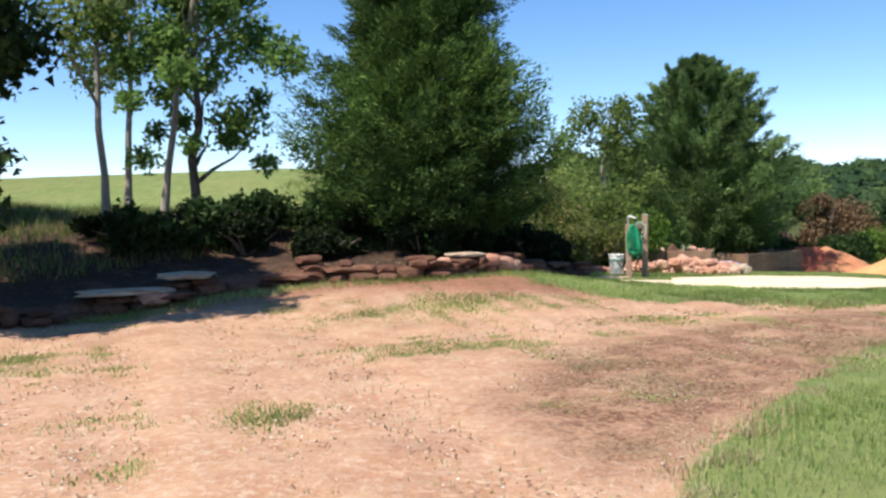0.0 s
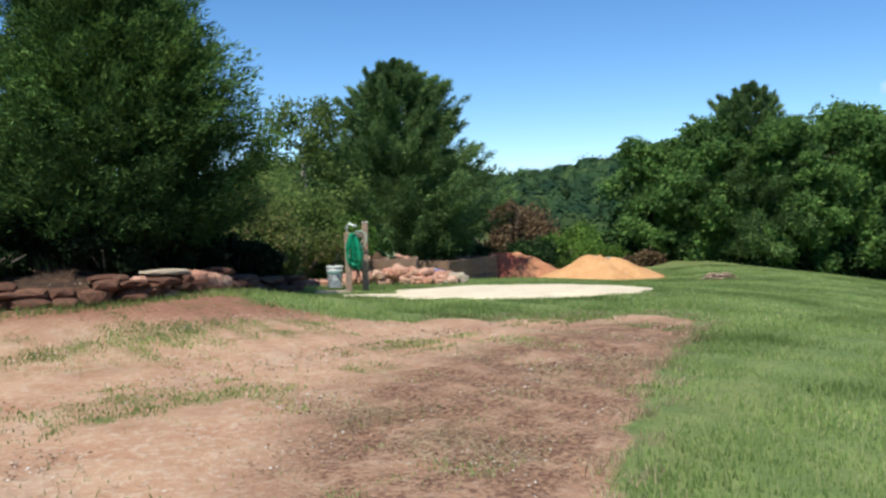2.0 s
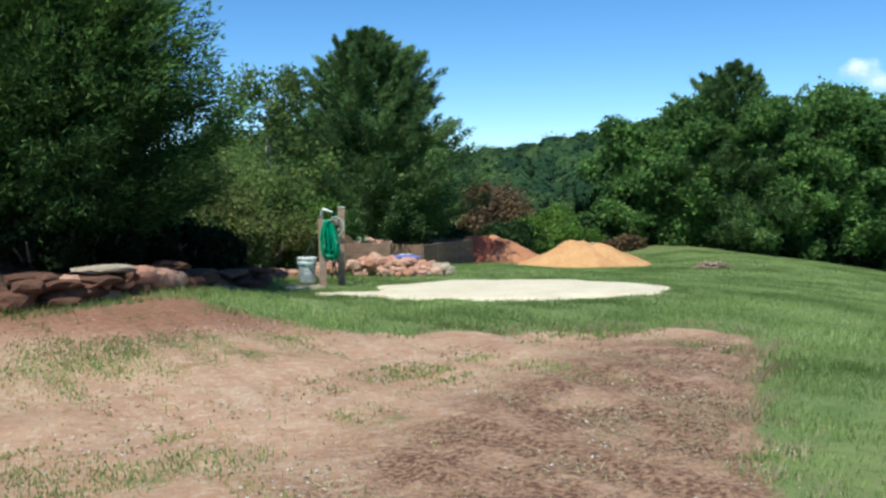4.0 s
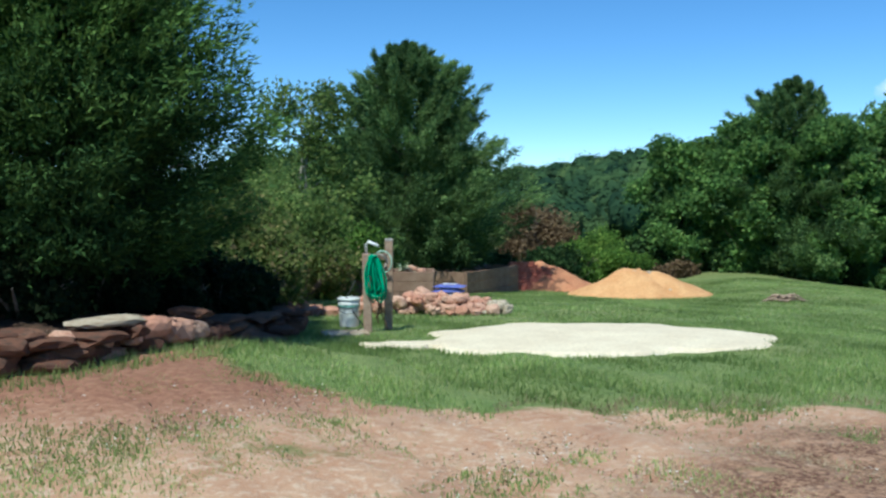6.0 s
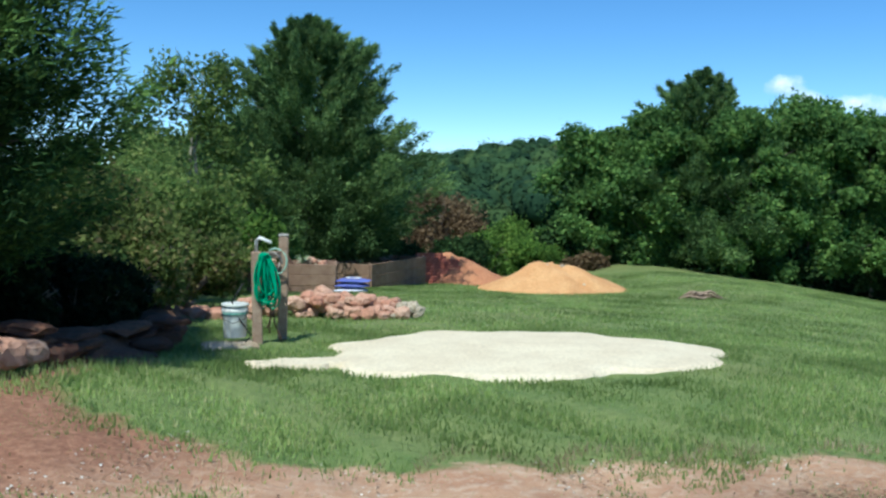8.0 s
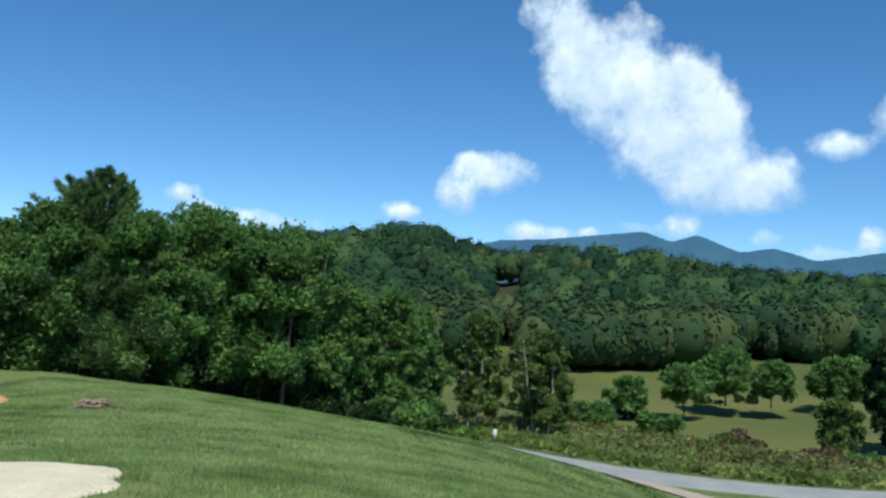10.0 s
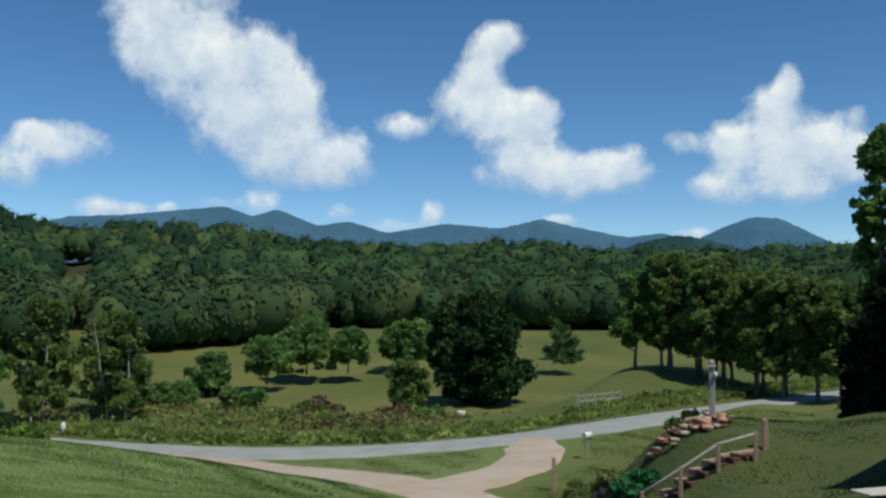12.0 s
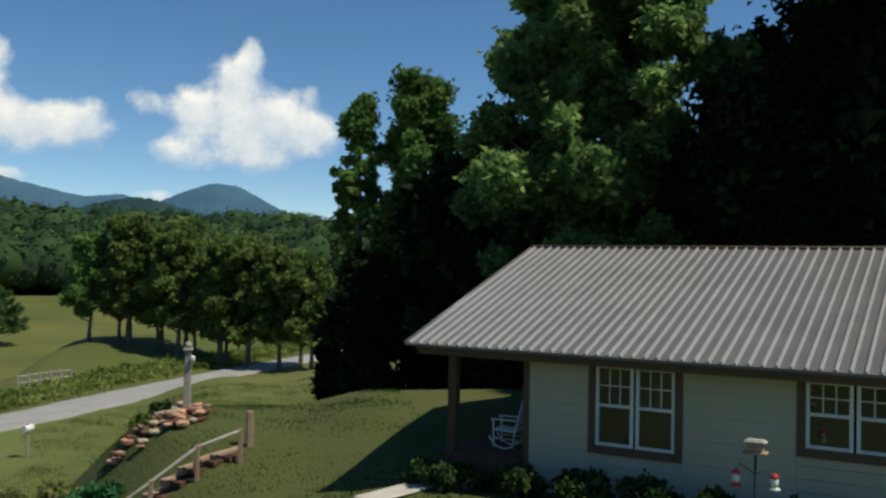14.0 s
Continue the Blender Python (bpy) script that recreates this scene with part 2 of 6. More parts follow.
RIDGE_EL = [1.0, 1.0, 1.0, 1.2, 1.6, 2.2, 2.5, 2.6, 3.2, 3.8, 4.6, 4.6, 3.6, 3.2, 3.8, 3.7, 2.9, 2.5, 3.0, 2.3, 2.2, 2.3, 2.0, 1.0]


def wobble(x, y, s):
    return np.sin(x * s + 1.3) * np.cos(y * s * 0.83 - 0.7) + 0.5 * np.sin(x * s * 2.3 + y * s * 1.9)


LANE_TAIL = [(49.5, 19.0), (56, 15.8), (64, 12.2), (76, 5.5), (95, -3), (120, -14)]


def height(x, y):
    x, y = np.asarray(x, float), np.asarray(y, float)
    left = from_line(x, y, BANK_LINE)
    shoulder = np.interp(x, [1, 4, 8, 12, 16, 20, 25, 30, 34], [0, -0.22, -0.6, -1.05, -1.55, -2.25, -3.42, -4.95, -5.4])
    away = step(y, 17.0, 31.0)
    lawn = 0.30 * step(-x, 1.5, 5.0) * (1 - step(y, 14.5, 17.5)) - 5.0 * step(x, 1.0, 30.0) * (1 - away) + shoulder * away
    lawn = lawn - 1.70 * step(y, 14.0, 47.0) * (1 - 0.75 * step(x, 2.0, 11.0))
    pad = -(1.35 - 0.40 * step(-y, -9.0, -6.5)) * step(x, 3.2, 12.5) - 0.76 * step(x, 5.0, 13.0) * (1 - step(x, 20.0, 24.5)) - 0.25 * step(x, 18.0, 26.0) - 2.3 * step(x, 26.5, 36.0)
    edge = 9.0 + np.clip((x - 19) * 0.45, 0, 2.7)
    z = pad + (lawn - pad) * step(y, edge, edge + 4.2)
    bank = 0.24 * step(left, 0.0, 0.35) + 0.53 * step(left, 0.5, 3.2) + 0.9 * step(left, 3.0, 14.0)
    z = z + bank + (2.6 * step(y, 24.0, 34.0) * step(left, 0.3, 6.0)) * (1 - step(x, -3.0, 1.0))
    r = np.hypot(x, y - 8.4)
    az = np.degrees(np.arctan2(x, y - 8.4))
    ridge = step(az, 73.0, 80.0)
    far = -7.0 * step(x, 46.0 + 36.0 * ridge, 100.0 + 10.0 * ridge) + 1.7 * step(x, 57.0, 67.0) * ridge * (1 - step(r, 78, 100)) + 0.25 * wobble(x, y, 0.05) * step(r, 50, 100)
    rise = 6.5 * step(r, 135.0, 260.0) * step(az, 5, 40)
    north = -8.0 * step(y, 48.0, 90.0) * step(az, -8, 8)
    z = z + far + rise + north * (1 - step(x, 30, 60))
    tail = np.abs(from_line(x, y, LANE_TAIL))
    z = z - (z + 5.05 - 0.10 * np.clip(tail - 3.0, 0, 12)) * (1 - step(tail, 5.0, 16.0)) * step(x, 52.0, 60.0) * (1 - step(x, 92.0, 104.0))
    top = np.tan(np.radians(np.interp(az, RIDGE_AZ, RIDGE_EL))) * 420 - 6.0
    hill = step(r, 265, 430) * (1 - 0.4 * step(r, 460, 900)) * step(az, -15, -4)
    z = z + hill * (top - np.where(r > 260, z, 0)) * (r > 260)
    return z


def make(name, verts, faces, mat, label="", category="", group="", kind="", parent=None, smooth=False):
    me = bpy.data.meshes.new(name)
    me.from_pydata([tuple(v) for v in verts], [], faces)
    if smooth:
        me.polygons.foreach_set("use_smooth", [True] * len(me.polygons))
    me.materials.append(mat)
    ob = tagged(new(name, me), label, category, group, kind)
    ob.parent = parent
    return ob


def fast_mesh(name, verts, faces, mat, smooth=False):
    """A mesh from arrays: verts n x 3, faces n x 3 or n x 4."""
    me = bpy.data.meshes.new(name)
    faces = np.asarray(faces, np.int32)
    n, k = faces.shape
    me.vertices.add(len(verts))
    me.vertices.foreach_set("co", np.asarray(verts, np.float32).ravel())
    me.loops.add(n * k)
    me.loops.foreach_set("vertex_index", faces.ravel())
    me.polygons.add(n)
    me.polygons.foreach_set("loop_start", np.arange(0, n * k, k, dtype=np.int32))
    me.update(calc_edges=True)
    if smooth:
        me.polygons.foreach_set("use_smooth", np.ones(n, bool))
    me.materials.append(mat)
    return me


def in_poly(x, y, poly):
    inside = np.zeros(np.shape(x), bool)
    n = len(poly)
    for i in range(n):
        (ax, ay), (bx, by) = poly[i], poly[(i + 1) % n]
        cross = ((ay > y) != (by > y)) & (x < (bx - ax) * (y - ay) / (by - ay + 1e-12) + ax)
        inside ^= cross
    return inside


def inset(x, y, poly, soft):
    """1 deep inside the outline, 0 outside, soft at the edge."""
    closed = poly + [poly[0]]
    d = np.abs(from_line(x, y, closed))
    d = np.where(in_poly(x, y, poly), d, -d)
    return step(d, -soft, soft)


BARE = [(-30, -25), (-1.0, -25), (-0.4, 0), (-0.5, 5.0), (0.0, 7.2), (0.4, 8.6), (1.0, 10.4), (1.9, 12.8), (1.4, 13.5), (-1.0, 13.3), (-2.4, 13.2), (-3.6, 13.9), (-4.6, 15.2), (-5.0, 15.6),
        (-5.5, 14.4), (-9.3, 11.5), (-11, 7.0), (-30, -5)]
MULCH = [(-0.9, 4.6), (0.1, 7.2), (1.2, 10.6), (1.9, 12.8), (0.6, 12.9), (-0.9, 11.0), (-2.2, 8.6), (-2.0, 6.0)]
CLAY = [(-9.5, 8.0), (-7.6, 10.5), (-6.0, 11.8), (-3.8, 11.9), (-2.7, 13.2), (-2.9, 14.9), (-3.9, 17.2), (-6.0, 18.5), (-12.0, 17.5), (-16, 8)]


GREENSPOTS = [(-3.0, 8.5, 0.6), (-3.4, 7.9, 0.6), (-4.8, 10.4, 0.9), (-4.0, 11.3, 0.8), (-0.2, 11.3, 0.5), (-1.7, 9.5, 0.4),
              (-4.0, 9.8, 0.4), (-6.8, 6.6, 0.6), (-3.4, 5.3, 0.4), (-3.3, 4.0, 0.35), (-3.2, 11.7, 0.7)]


def green(x, y):
    """Where grass has come up through the bare soil."""
    out = np.zeros(np.shape(x))
    warp = 0.35 * np.sin(x * 5.3 + y * 2.1) + 0.3 * np.sin(y * 6.7 - x * 3.3) + 0.25 * np.sin(x * 13 + 1) * np.sin(y * 11)
    for cx, cy, r in GREENSPOTS:
        d = np.hypot((x - cx) / 1.25, y - cy) / r
        out = np.maximum(out, 1 - step(d + warp * 0.8, 0.25, 1.35))
    return out * (0.45 + 0.55 * step(warp, -0.5, 0.5))


def build_ground():
    n = 560
    radii = np.concatenate([np.arange(0, 24, 0.16), np.geomspace(24, 3200, 190)])
    a = np.linspace(0, 2 * np.pi, n, endpoint=False)
    R, A = np.meshgrid(radii[1:], a, indexing="ij")
    x, y = R * np.sin(A), 8.4 + R * np.cos(A)
    near = np.exp(-R / 60)
    z = height(x, y) + 0.02 * wobble(x, y, 2.1) * near + 0.012 * wobble(x, y, 5.3) * near
    verts = np.stack([x, y, z], -1).reshape(-1, 3)
    verts = np.vstack([verts, [[0, 8.4, float(height(0, 8.4))]]])
    i, j = np.meshgrid(np.arange(len(radii) - 2), np.arange(n), indexing="ij")
    q = np.stack([i * n + j, (i + 1) * n + j, (i + 1) * n + (j + 1) % n, i * n + (j + 1) % n], -1).reshape(-1, 4)
    q = q[:, ::-1]
    me = fast_mesh("ground", verts, q, GROUND, True)
    bm = bmesh.new()
    bm.from_mesh(me)
    bm.verts.ensure_lookup_table()
    c = bm.verts[len(verts) - 1]
    for k in range(n):
        bm.faces.new((c, bm.verts[(k + 1) % n], bm.verts[k])).smooth = True
    bm.normal_update()
    bm.to_mesh(me)
    bm.free()
    x, y = verts[:, 0], verts[:, 1]
    left = from_line(x, y, BANK_LINE)
    r = np.hypot(x, y - 8.4)
    az = np.degrees(np.arctan2(x, y - 8.4))
    bank = step(left, -0.1, 0.2) * (1 - step(left, 6.0, 9.0)) * (1 - step(r, 35, 60))
    masks = {
        "bare": np.maximum(inset(x, y, BARE, 0.25 + 0.35 * step(y, 11.5, 13.0)) * (0.80 - 0.12 * step(-x, 2.5, 4.0) * step(y, 12.0, 13.5)) * (1 - 0.30 * green(x, y)), np.maximum(bank, 0.75 * step(left, -0.75, -0.25) * step(y, 6, 9) * (1 - step(y, 16.5, 18)))),
        "mulch": inset(x, y, MULCH, 0.5),
        "clay": np.maximum(inset(x, y, CLAY, 0.6) * 0.9, bank * 0.8),
        # where the bank's shade is put into the soil colour
        "bank_shade": step(left, 0.05, 0.35) * (1 - step(left, 9.0, 12.0)) * (1 - step(r, 35, 60)),
        "valley": np.maximum(step(r, 30, 60), 0.8 * step(x, 9, 16) * (1 - step(y, 17, 24))),
        "wood": np.maximum(step(r, 272, 290) * step(az, -15, -4), 0.40 * step(x, 11, 17) * (1 - step(y, 15, 21)) * (1 - step(x, 26, 32))),
    }
    for name, v in masks.items():
        at = me.attributes.new(name, "FLOAT", "POINT")
        at.data.foreach_set("value", np.asarray(v, np.float32))
    tagged(new("ground", me), "sloping ground of sandy soil, mown grass and pasture", "ground", kind="structure")


build_ground()


def ribbon(name, line, widths, mat, label, lift, category="road"):
    pts, wid = [], []
    for k in range(len(line) - 1):
        a, b = np.array(line[k], float), np.array(line[k + 1], float)
        m = max(2, int(np.hypot(*(b - a)) / 1.0))
        for s in range(m):
            pts.append(a + (b - a) * s / m)
            wid.append(widths[k] + (widths[k + 1] - widths[k]) * s / m)
    pts.append(np.array(line[-1], float))
    wid.append(widths[-1])
    pts = np.array(pts)
    for _ in range(6):
        pts[1:-1] = (pts[:-2] + 2 * pts[1:-1] + pts[2:]) / 4
    tan = np.gradient(pts, axis=0)
    tan /= np.linalg.norm(tan, axis=1)[:, None]
    nor = np.stack([-tan[:, 1], tan[:, 0]], 1)
    cols = 9
    verts = []
    for k, p in enumerate(pts):
        for c in range(cols):
            s = (c / (cols - 1) - 0.5) * wid[k]
            q = p + nor[k] * (s + (0.12 * math.sin(k * 1.7 + c) if c in (0, cols - 1) else 0))
            crown = lift * (1 - (2 * c / (cols - 1) - 1) ** 6) - 0.03
            verts.append((q[0], q[1], float(height(q[0], q[1])) + crown))
    faces = [(k * cols + c, k * cols + c + 1, (k + 1) * cols + c + 1, (k + 1) * cols + c) for k in range(len(pts) - 1) for c in range(cols - 1)]
    return make(name, verts, faces, mat, label, category, kind="structure", smooth=True)


ROAD_LINE = [(30, 95), (34, 70), (36.2, 60), (35.4, 48), (35.6, 41), (36.4, 34.5), (39.2, 28.2), (43.6, 22.4), (49.5, 19.0), (56, 15.8), (64, 12.2), (76, 5.5), (95, -3)]
ribbon("road", ROAD_LINE, [4.2] * 9 + [3.9, 3.4, 3.2, 3.2], ROAD, "pale grey gravel lane winding across the valley", 0.09)
ribbon("driveway", [(34.5, 40), (33.3, 34), (31.8, 28.5), (30.3, 24.0), (27.5, 19.5), (24.5, 15.5)], [1.5, 4.0, 4.6, 4.4, 4.0, 3.6], DRIVE, "sandy dirt drive that leaves the lane", 0.11)
ribbon("driveway", [(29.5, 21.5), (32.5, 20.6), (36.5, 19.8), (40.5, 21.0), (43.5, 22.0)], [3.6, 3.2, 3.0, 3.0, 2.0], DRIVE, "gravel turn-in beside the grass island", 0.10)

# ---- foliage tools ----
rng = np.random.default_rng(7)


def leaves(points, normals, size, aspect=1.0, jitter=0.8, spread=0.35, tri=True):
    """Leaf or clump pieces at points, roughly facing along normals: verts and faces."""
    n = len(points)
    d = normals + rng.normal(0, jitter, (n, 3))
    d /= np.linalg.norm(d, axis=1)[:, None] + 1e-9
    ref = rng.normal(0, 1, (n, 3))
    u = np.cross(d, ref)
    u /= np.linalg.norm(u, axis=1)[:, None] + 1e-9
    v = np.cross(d, u)
    s = size * (1 + rng.uniform(-spread, spread, n))[:, None]
    u, v = u * s * 0.5, v * s * 0.5 * aspect
    if tri:
        verts = np.stack([points - u * 1.1 - v * 0.5, points + u * 1.1 - v * 0.7, points + v * 1.6], 1).reshape(-1, 3)
        return verts, np.arange(3 * n).reshape(-1, 3)
    verts = np.stack([points - v * 1.25, points + u * 0.8 - v * 0.1, points + v * 1.3, points - u + v * 0.15], 1).reshape(-1, 3)
    return verts, np.arange(4 * n).reshape(-1, 4)


def needles(points, ways, length, width):
    """Narrow sprays that start at points and run along ways."""
    n = len(points)
    w = ways / (np.linalg.norm(ways, axis=1)[:, None] + 1e-9)
    u = np.cross(w, rng.normal(0, 1, (n, 3)))
    u /= np.linalg.norm(u, axis=1)[:, None] + 1e-9
    k = rng.uniform(0.6, 1.35, n)[:, None]
    tip = points + w * length * k
    root = points + w * length * 0.08 * k
    verts = np.stack([root + u * width * k, tip, root - u * width * k], 1).reshape(-1, 3)
    return verts, np.arange(3 * n).reshape(-1, 3)


def tube(points, radii, sides=6):
    points = [Vector(p) for p in points]
    verts, faces = [], []
    for k, p in enumerate(points):
        t = (points[min(k + 1, len(points) - 1)] - points[max(k - 1, 0)]).normalized()
        a = t.orthogonal().normalized()
        b = t.cross(a)
        for s in range(sides):
            g = 2 * math.pi * s / sides
            verts.append(p + (a * math.cos(g) + b * math.sin(g)) * radii[k])
    for k in range(len(points) - 1):
        for s in range(sides):
            faces.append((k * sides + s, k * sides + (s + 1) % sides, (k + 1) * sides + (s + 1) % sides, (k + 1) * sides + s))
    faces.append(tuple(range(sides))[::-1])
    faces.append(tuple((len(points) - 1) * sides + s for s in range(sides)))
    return verts, faces


def join(parts):
    verts, faces = [], []
    for v, f in parts:
        o = len(verts)
        verts += [tuple(p) for p in v]
        faces += [tuple(i + o for i in g) for g in f]
    return verts, faces


def limbs(height_, lean, count, start, reach, r0, rise=0.7, wig=0.12):
    """A tapered trunk with limbs, in the tree's own space."""
    trunk = [(0, 0, -0.3)]
    rad = [r0 * 1.35]
    for k in range(1, 9):
        s = k / 8
        trunk.append((lean[0] * s + rng.normal(0, wig * 0.3), lean[1] * s + rng.normal(0, wig * 0.3), height_ * s))
        rad.append(r0 * (1 - 0.85 * s))
    parts = [tube(trunk, rad, 8)]
    tips = []
    for k in range(count):
        s = start + (0.95 - start) * k / max(1, count - 1)
        g = rng.uniform(0, 2 * math.pi)
        base = np.array([lean[0] * s, lean[1] * s, height_ * s])
        length = reach * (1.1 - 0.6 * s) * rng.uniform(0.7, 1.1)
        way = np.array([math.cos(g), math.sin(g), rise * rng.uniform(0.6, 1.4)])
        pts = [base + way * length * q + np.array([0, 0, 0.1 * q * q]) + rng.normal(0, wig * q * 0.6, 3) for q in (0, 0.3, 0.6, 1.0)]
        rr = r0 * (1 - 0.8 * s) * 0.6
        parts.append(tube(pts, [rr, rr * 0.7, rr * 0.45, rr * 0.15], 5))
        tips.append(pts)
    return join(parts), tips


def as_thing(name, x, y, label, category, group="", z=None):
    ob = tagged(new(name), label, category, group)
    ob.location = (x, y, float(height(x, y)) if z is None else z)
    return ob


def conifer(name, x, y, tall, radius, count, mat, label, skirt=0.0, leaf=0.20, group="", z=None, power=0.75):
    """A cedar: a trunk with upswept sprays, each a fan of small needle clumps."""
    tree = as_thing(name, x, y, label, "tree", group, z)
    (v, f), _ = limbs(tall * 0.96, (0, 0), 16, 0.12, radius * 0.7, 0.05 * radius + 0.04, 0.35)
    make("trunk", v, f, BARK, parent=tree)
    sprays = max(60, count // 270)
    s = rng.random(sprays) ** 1.35
    g = rng.uniform(0, 2 * np.pi, sprays)
    prof = np.where(s < 0.16, 0.80 + 1.25 * s, (1 - s) ** power * 1.12 + 0.02)
    ends = radius * prof * rng.uniform(0.55, 1.22, sprays) * (1 + 0.10 * np.sin(3 * g + 9 * s))
    zz = skirt + (tall - skirt) * s
    high = (s > 0.55) & (rng.random(sprays) < 0.35)
    zz = zz + np.where(high, rng.uniform(0, 0.09, sprays) * tall * (1 - s) * 1.8, 0)
    ends = np.where(high, ends * rng.uniform(0.9, 1.25, sprays), ends)
    tip = s > 0.93
    zz = np.where(tip, zz + rng.uniform(0, 0.03, sprays) * tall, zz)
    ends = np.where(tip, ends * 0.8, ends)
    per = count // sprays
    q = rng.random((sprays, per)) ** 0.55
    rad = ends[:, None] * (0.25 + 0.75 * q)
    lift = (0.30 + 0.75 * s)[:, None] * q ** 1.6 * ends[:, None] * 0.55
    spread = 0.13 * radius * (0.22 + 0.6 * (1 - q)) * (1 - 0.88 * s)[:, None] + 0.02
    px = np.cos(g)[:, None] * rad + rng.normal(0, 1, (sprays, per)) * spread
    py = np.sin(g)[:, None] * rad + rng.normal(0, 1, (sprays, per)) * spread
    pz = zz[:, None] + lift + rng.normal(0, 1, (sprays, per)) * spread * 0.75
    p = np.stack([px, py, pz], -1).reshape(-1, 3)
    ways = np.repeat(np.stack([np.cos(g), np.sin(g), 0.15 + 1.1 * s], 1), per, 0) + rng.normal(0, 0.55, (len(p), 3))
    ok = (p[:, 2] > 0.03) & (p[:, 2] < tall * 1.08)
    v, f = needles(p[ok], ways[ok], leaf * 2.1, leaf * 0.28)
    me = fast_mesh("crown", v, f, mat)
    # some sprays darker, most at their inner ends: shade put into the colour
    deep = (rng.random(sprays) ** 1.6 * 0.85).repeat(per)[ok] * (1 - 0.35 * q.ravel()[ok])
    at = me.attributes.new("bough_shade", "FLOAT", "POINT")
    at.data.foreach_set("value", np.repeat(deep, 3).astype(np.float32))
    new("crown", me).parent = tree
    return tree


def clumps(centres, radii, count, squash=0.8):
    """Points in the shells of clumps, with outward normals."""
    w = np.array(radii) ** 2
    pick = rng.choice(len(centres), count, p=w / w.sum())
    d = rng.normal(0, 1, (count, 3))
    d /= np.linalg.norm(d, axis=1)[:, None]
    rr = rng.random(count) ** 0.5 * np.array(radii)[pick]
    rr = rr * (1.0 + 0.28 * np.sin(5 * d[:, 0] + pick) * np.cos(6 * d[:, 1] - pick) + np.where(rng.random(count) < 0.14, rng.uniform(0, 0.5, count), 0))
    off = d * rr[:, None]
    off[:, 2] *= squash
    return np.array(centres)[pick] + off, d


def broadleaf(name, x, y, tall, radius, count, mat, label, low=0.25, leaf=0.22, blobs=26, bark=None, group="", z=None, stems=1, category="tree", gap=0.30):
    """A leafy tree: stems and limbs, with clumps of leaves round the limbs' ends."""
    tree = as_thing(name, x, y, label, category, group, z)
    parts, cs, rs = [], [], []
    for k in range(stems):
        off = np.array([0, 0, 0]) if stems == 1 else np.append(rng.normal(0, radius * 0.22, 2), 0)
        lean = rng.normal(0, 0.10 * radius, 2) + off[:2] * 0.8
        (v, f), tips = limbs(tall * 0.9, lean, max(5, 12 // stems), low * 0.8, radius * 0.8, (0.015 * tall + 0.02) / stems ** 0.5, 0.55)
        parts.append(([np.array(p) + off for p in v], f))
    v, f = join(parts)
    make("trunk", v, f, bark or BARK, parent=tree)
    blobs = int(blobs * 2.2)
    gap = gap * 0.72
    for k in range(blobs):
        s = (k + 0.5) / blobs
        zc = tall * (low + (0.93 - low) * s)
        w = radius * math.sin(math.pi * min(0.97, 0.22 + 0.70 * s)) ** 0.7
        g = k * 2.4 + rng.uniform(0, 0.8)
        d = w * rng.uniform(0.2, 0.95)
        cs.append((math.cos(g) * d, math.sin(g) * d, zc))
        rs.append(radius * gap * rng.uniform(0.55, 1.45))
    p, d = clumps(cs, rs, count)
    p = p[p[:, 2] > 0.05]
    v, f = leaves(p, rng.normal(0, 1, (len(p), 3)) + [0, 0, 0.6], leaf, 1.25, 0.5)
    new("crown", fast_mesh("crown", v, f, mat)).parent = tree
    return tree


def shrub(name, x, y, w, tall, count, mat, label, leaf=0.12, group="", z=None, depth=None):
    """A bush of stems and leaves without a clear trunk."""
    tree = as_thing(name, x, y, label, "bush", group, z)
    parts = []
    for k in range(9):
        g = rng.uniform(0, 2 * math.pi)
        e = np.array([math.cos(g) * w * 0.35, math.sin(g) * w * 0.3, tall * rng.uniform(0.4, 0.66)])
        parts.append(tube([(0, 0, -0.1), e * 0.5 + rng.normal(0, 0.05, 3), e], [0.03, 0.02, 0.008], 4))
    v, f = join(parts)
    make("stem", v, f, BARK, parent=tree)
    cs, rs = [], []
    for k in range(14):
        g = rng.uniform(0, 2 * math.pi)
        d = rng.uniform(0, 0.38)
        cs.append((math.cos(g) * d * w, math.sin(g) * d * (depth or w), tall * rng.uniform(0.12, 0.72) * (1 - 0.5 * d)))
        rs.append(min(w, tall) * rng.uniform(0.20, 0.34))
    p, d = clumps(cs, rs, count, 0.9)
    p = p[p[:, 2] > 0.02]
    v, f = leaves(p, rng.normal(0, 1, (len(p), 3)), leaf, 1.3, 0.5)
    new("foliage", fast_mesh("foliage", v, f, mat)).parent = tree
    return tree


# ---- trees of the near bank and the lawn's edge ----
CEDAR_LABEL = "tall dense green cedar on the bank above the stone edging"
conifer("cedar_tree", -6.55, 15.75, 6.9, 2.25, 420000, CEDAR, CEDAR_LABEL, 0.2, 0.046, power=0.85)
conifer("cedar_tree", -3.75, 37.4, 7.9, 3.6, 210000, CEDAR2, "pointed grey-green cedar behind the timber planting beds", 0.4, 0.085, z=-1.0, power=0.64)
broadleaf("slender_tree", -14.2, 16.4, 8.5, 3.0, 11000, LEAFOLIVE, "slender pale-barked tree with thin feathery leaves on the bank", 0.38, 0.095, 20, PALEBARK, stems=3, gap=0.34)
broadleaf("oak_sapling", -11.9, 16.0, 6.4, 2.1, 10500, LEAF, "dark-leaved young tree on the bank in the shade", 0.20, 0.09, 13, gap=0.30)
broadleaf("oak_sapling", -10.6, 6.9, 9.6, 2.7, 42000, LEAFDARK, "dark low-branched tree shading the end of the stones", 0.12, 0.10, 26)
